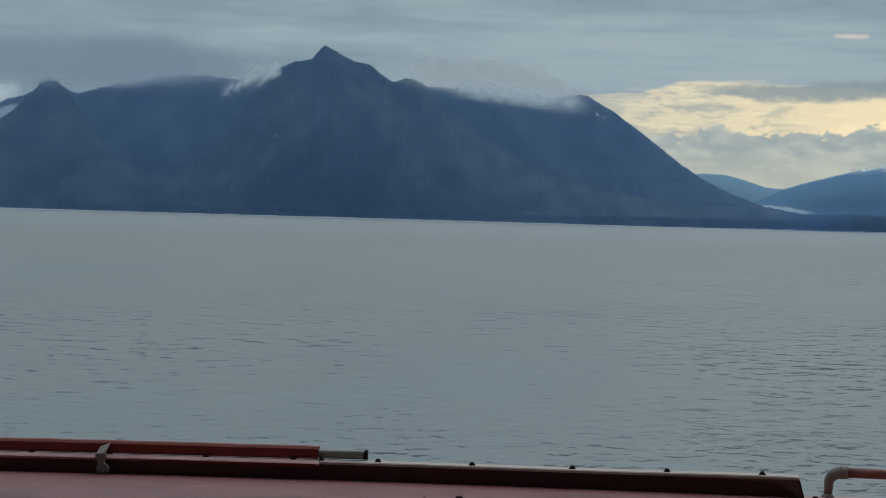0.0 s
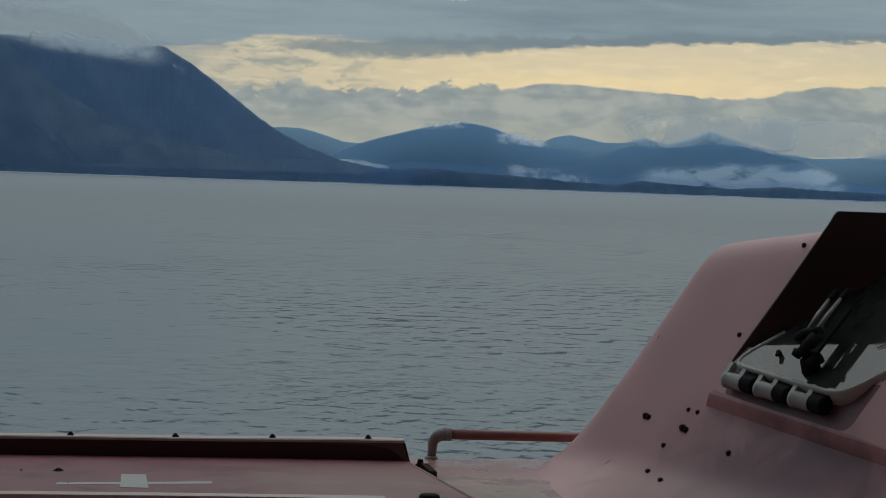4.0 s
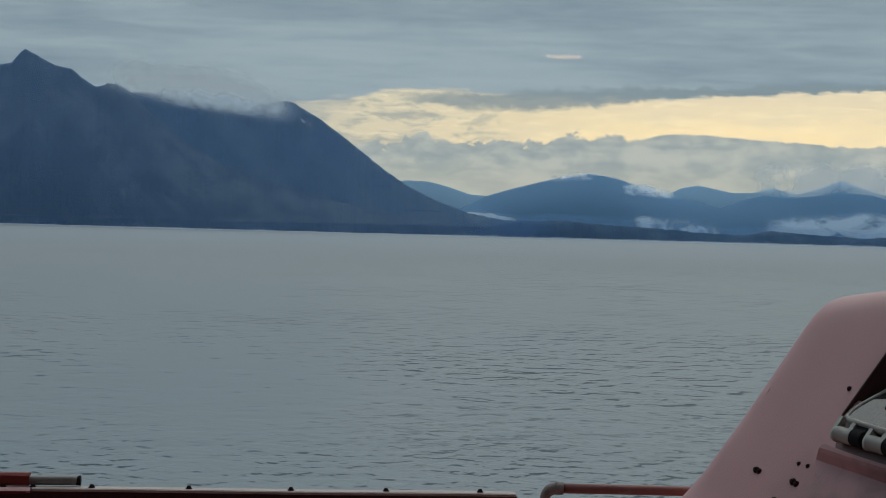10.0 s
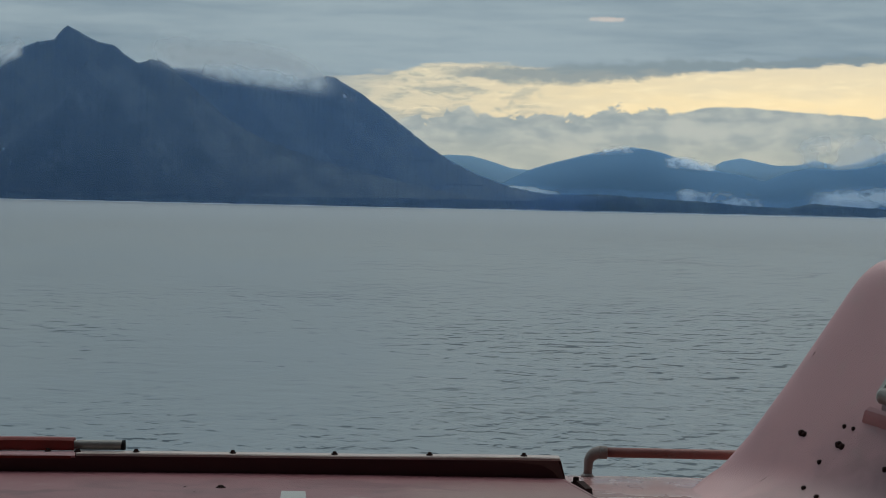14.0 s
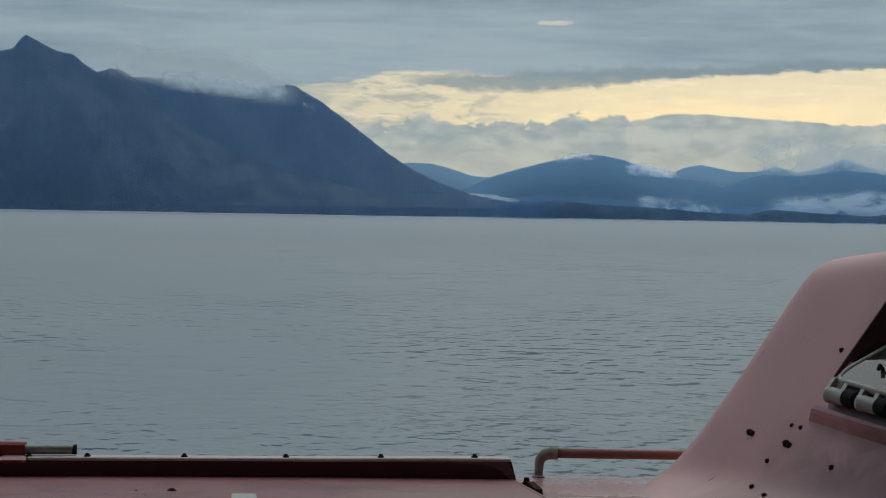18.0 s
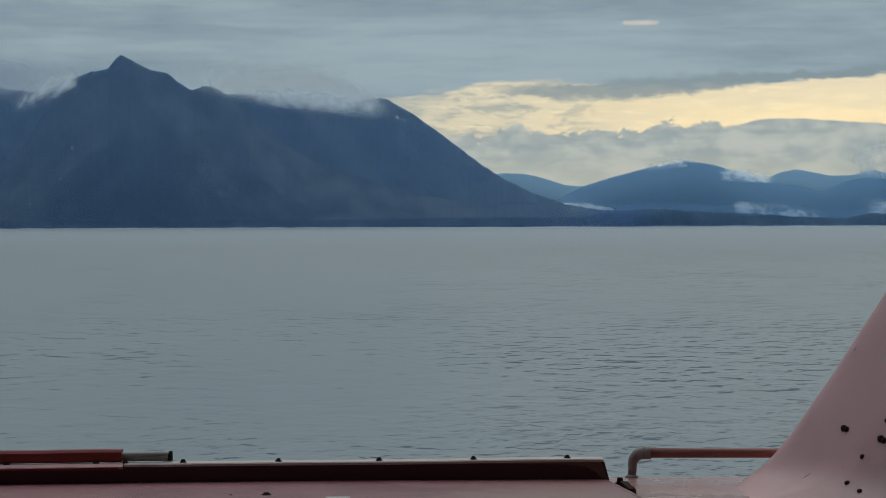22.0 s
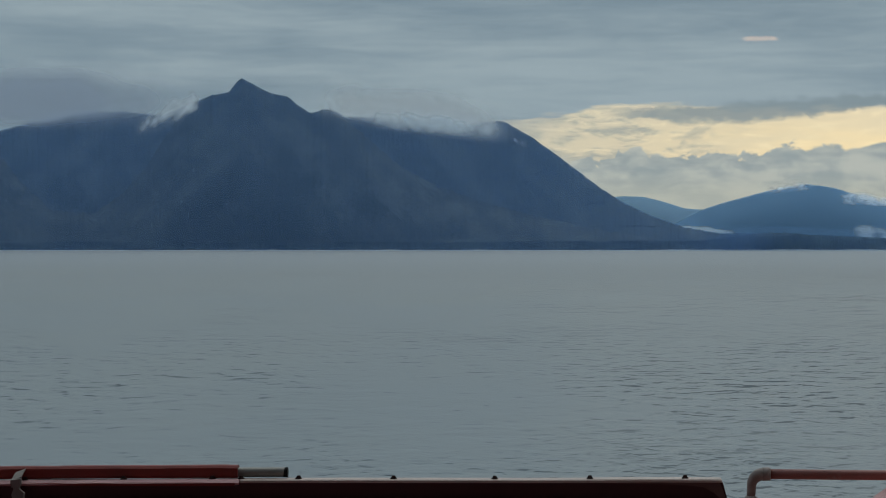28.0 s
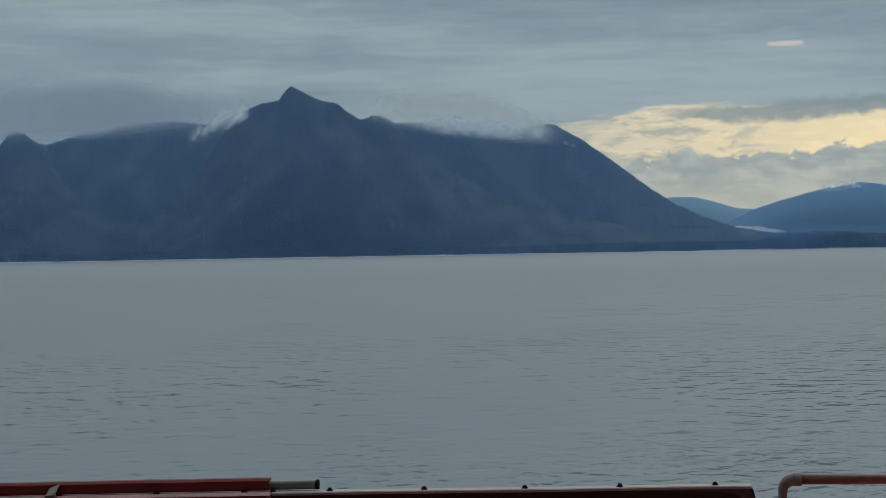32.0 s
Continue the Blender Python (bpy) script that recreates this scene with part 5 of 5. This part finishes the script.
    edge = [face(-0.012, -0.010, -0.022), face(-0.066, 0.121, 0.004), face(-0.211, 0.376, 0.054), face(-0.357, 0.638, 0.111), face(-0.369, 0.664, 0.118), peak + CHEEK * 0.006, peak + CHEEK * 0.03, peak + CHEEK * 0.27, peak + CHEEK * 0.9]
    drop = [-FACE_N * 0.03, -FACE_N * 0.06, -PANE_N * 0.24] + [-PANE_N * 0.42] * 6
    bm = bmesh.new()
    rows = []
    for p, d in zip(edge, drop):
        rows.append([bm.verts.new(q) for q in (p + d, p, p + FACE_S * 0.004 + FACE_N * 0.003, p + FACE_S * 0.012, p + FACE_S * 0.016 + d)])
    for a, b in zip(rows, rows[1:]):
        for k in range(4):
            bm.faces.new((a[k], a[k + 1], b[k + 1], b[k]))
    bm.faces.new(rows[0])
    part("cheek_wall", bm, M_SHADE, house, "inner side of the far cheek, its shade painted in dark brown")
    bm = bmesh.new()
    a, b = peak + CHEEK * 0.535, peak + CHEEK * 0.535 - FACE_S * 0.62
    prism(bm, [p + Vector((0, 0, -0.30)) for p in (a, b, b + CHEEK * 0.35, a + CHEEK * 0.35)], [a, b, b + CHEEK * 0.35, a + CHEEK * 0.35])
    part("hood_roof", bm, M_PINK, house, "pink roof behind the windscreen")

    # hatch window: cream frame, dark reflecting pane, hinges along its lower edge
    line = [(0.075, 0.200), (0.040, 0.130), (0.016, 0.080), (0.006, 0.040), (0.010, 0.012), (0.026, 0.000), (0.10, -0.003), (0.30, -0.008), (0.49, -0.010), (0.535, -0.003), (0.572, 0.018), (0.600, 0.056), (0.632, 0.115), (0.70, 0.265), (0.98, 0.90)]
    skirt = [0.010, 0.012, 0.016, 0.022, 0.028, 0.034, 0.036, 0.042, 0.070, 0.080, 0.082, 0.080, 0.070, 0.05, 0.05]
    bm = bmesh.new()
    rows = []
    for k, p in enumerate(line):
        d = (Vector(line[min(k + 1, len(line) - 1)]) - Vector(line[max(k - 1, 0)])).normalized()
        q = Vector((d.y, -d.x))
        rows.append([bm.verts.new(screen(*(Vector(p) + q * e), h)) for e, h in ((-0.010, -0.006), (-0.008, 0.002), (-0.002, 0.006), (0.004, 0.005), (0.008, -0.002), (0.004, -skirt[k]), (-0.012, -skirt[k]))])
    for a, b in zip(rows, rows[1:]):
        for i in range(7):
            j = (i + 1) % 7
            bm.faces.new((a[i], a[j], b[j], b[i]))
    bm.faces.new(rows[0])
    bm.faces.new(rows[-1][::-1])
    hatch = part("hatch_window", bm, M_CREAM, boat, "dark hatch window in a cream plastic frame", smooth=True)
    bm = bmesh.new()
    bm.faces.new([bm.verts.new(screen(a, b)) for a, b in [(0.40, 0.93), (0.16, 0.40)] + line + [(0.98, 0.93)]])
    part("pane", bm, M_ACRYL, hatch, "dark reflecting acrylic pane")

    def edge_at(a):
        return 0.086 + 0.088 * (a + 0.12)

    for s in (-0.100, -0.275, -0.455):
        bm = bmesh.new()
        for a, b in ((s - 0.003, s - 0.022), (s - 0.082, s - 0.102)):
            prism(bm, [face(a, edge_at(a) + 0.002, 0.030), face(b, edge_at(b) + 0.002, 0.030), face(b, edge_at(b) - 0.070, 0.020), face(a, edge_at(a) - 0.070, 0.020)],
                  [face(a, edge_at(a) + 0.002, 0.050), face(b, edge_at(b) + 0.002, 0.050), face(b, edge_at(b) - 0.058, 0.060), face(a, edge_at(a) - 0.058, 0.060)])
        e = s - 0.105
        flat = set(bm.faces)
        tube(bm, [face(s, edge_at(s) - 0.062, 0.034), face(s - 0.008, edge_at(s) - 0.063, 0.034), face(s - 0.020, edge_at(s) - 0.063, 0.034), face(s - 0.024, edge_at(s) - 0.063, 0.034), face(e + 0.008, edge_at(e) - 0.061, 0.034), face(e, edge_at(e) - 0.062, 0.034)], [0.020, 0.030, 0.031, 0.028, 0.028, 0.024], 24)
        for f in bm.faces:
            f.smooth = f not in flat and len(f.verts) == 4
        part("hinge", bm, M_CREAM, hatch, "cream plastic hinge block", smooth=False)
        a, b = s - 0.106, s - 0.170
        bm = bmesh.new()
        tube(bm, [face(a, edge_at(a) - 0.057, 0.034), face(b + 0.008, edge_at(b) - 0.057, 0.034), face(b, edge_at(b) - 0.057, 0.034)], [0.032, 0.032, 0.022], 24)
        prism(bm, [face(a, edge_at(a) - 0.006, 0.012), face(b, edge_at(b) - 0.006, 0.012), face(b, edge_at(b) - 0.06, 0.012), face(a, edge_at(a) - 0.06, 0.012)],
              [face(a, edge_at(a) - 0.006, 0.042), face(b, edge_at(b) - 0.006, 0.042), face(b, edge_at(b) - 0.06, 0.058), face(a, edge_at(a) - 0.06, 0.058)])
        part("hinge_barrel", bm, M_BLACK, hatch, "black hinge barrel")
    # wiper: motor on a bracket, twin steel arms, dark plates beside them
    bm = bmesh.new()
    tube(bm, [screen(0.352, 0.060, 0.0), screen(0.350, 0.070, 0.045)], [0.034, 0.028], 14)
    tube(bm, [screen(0.335, 0.062, 0.058), screen(0.352, 0.105, 0.074), screen(0.352, 0.150, 0.090)], [0.026, 0.032, 0.024], 16)
    tube(bm, [screen(0.318, 0.050, 0.062), screen(0.318, 0.072, 0.070)], [0.017, 0.019], 12)
    tube(bm, [screen(0.272, 0.108, 0.085), screen(0.300, 0.130, 0.095), screen(0.365, 0.150, 0.098)], [0.011, 0.017, 0.020], 12)
    tube(bm, [screen(0.372, 0.050, 0.040), screen(0.405, 0.085, 0.052)], [0.019, 0.022], 12)
    wiper = part("wiper", bm, M_BLACK, boat, "black wiper motor with twin bare steel arms", smooth=True)
    for (a0, b0), (a1, b1) in (((0.316, 0.138), (0.263, 0.306)), ((0.356, 0.134), (0.307, 0.323))):
        bm = bmesh.new()
        tube(bm, [screen(a0, b0, 0.102), screen((a0 + a1) / 2, (b0 + b1) / 2, 0.106), screen(a1, b1, 0.102)], [0.0095, 0.0085, 0.007], 8)
        arm = part("wiper_arm", bm, M_ALU, wiper, "bare steel arm", smooth=True)
        bm = bmesh.new()
        tube(bm, [screen(a1, b1 - 0.006, 0.101), screen(a1 - 0.012, b1 + 0.046, 0.097)], [0.012, 0.010], 8)
        part("arm_end", bm, M_BLACK, wiper, "black end cap")
    # plates added to put dark bands into the pane's reflection
    for a0, a1, b0, b1, k in ((0.292, 0.330, 0.10, 0.315, 0.082), (0.374, 0.410, 0.075, 0.310, 0.080)):
        bm = bmesh.new()
        quad = [(a0, b0), (a1, b0), (a1 - 0.052, b1), (a0 - 0.052, b1)]
        prism(bm, [screen(a, b, k - 0.012) for a, b in quad], [screen(a, b, k) for a, b in quad])
        part("dark_plate", bm, M_BLACK, wiper, "black plate added beside the arm")
    bm = bmesh.new()
    tube(bm, [screen(0.158, 0.094, 0.001), screen(0.160, 0.090, 0.014), screen(0.172, 0.072, 0.018)], [0.007, 0.010, 0.007], 8)
    part("stud", bm, M_BLACK, hatch, "small black stud on the pane")
    # thin dark line across the pane, drawn as a raised strand
    bm = bmesh.new()
    tube(bm, [screen(0.52, 0.225, 0.004), screen(0.57, 0.275, 0.005), screen(0.60, 0.315, 0.005), screen(0.66, 0.38, 0.004)], [0.0014, 0.003, 0.0018, 0.0016], 6)
    part("dark_line", bm, M_BLACK, hatch, "thin black line on the pane")
    # white box of unknown use above the roof, on an added post
    bm = box(bmesh.new(), 2.318, 2.72, 6.16, 6.50, EYE + 0.157, EYE + 0.580, 0.03, 3)
    lamp = part("white_box", bm, M_WHITE, boat, "white rounded box on an added post", smooth=False)
    bm = bmesh.new()
    tube(bm, [(2.56, 6.34, EYE - 0.3), (2.56, 6.34, EYE + 0.17)], 0.03, 14)
    part("post", bm, M_WHITE, lamp, smooth=True)


def make_boat_hook():
    """The boat hook stowed on the coaming: an alloy pole in a red sheath."""
    hook = tagged(new("boat_hook"), "alloy pole in a worn red sheath lying along the coaming", "boat hook")
    y = 7.412
    bm = bmesh.new()
    xs = stations(-4.0, -1.207, 0.06)
    rings = []
    for x in xs:
        w = 0.002 * noise.noise((x * 9, 1.0, 2.0)) + 0.0015 * noise.noise((x * 31, 4.0, 2.0))
        z = bz(x, -0.909)
        rings.append([bm.verts.new((x, y + dy, z + dz + (w if dz > 0 else 0))) for dy, dz in ((-0.02, -0.026), (-0.026, -0.016), (-0.026, 0.012), (-0.016, 0.021), (0.016, 0.021), (0.026, 0.012), (0.026, -0.016), (0.02, -0.026))])
    for a, b in zip(rings, rings[1:]):
        for i in range(8):
            j = (i + 1) % 8
            bm.faces.new((a[i], a[j], b[j], b[i]))
    bm.faces.new(rings[0][::-1])
    bm.faces.new(rings[-1])
    part("sheath", bm, M_ORANGE, hook, "worn red sheath")
    bm = bmesh.new()
    z = EYE - 0.917
    tube(bm, [(-1.35, y, z - 0.012), (-1.207, y, z - 0.008), (-1.022, y, z - 0.006)], 0.0185, 20, caps=False)
    tube(bm, [(-1.022, y, z - 0.006), (-1.06, y, z - 0.007)], [0.0185, 0.0165], 20, caps=False)
    pole = part("pole", bm, M_ALU, hook, "dull alloy pole", smooth=True)
    # shade inside the open pipe, put in as a black plug
    bm = bmesh.new()
    tube(bm, [(-1.045, y, z - 0.0065), (-1.018, y, z - 0.006)], [0.0178, 0.0192], 20)
    part("open_end", bm, M_BLACK, pole, "open end, its dark inside put in as black")
    return hook


make_ship()
make_lifeboat()
make_boat_hook()
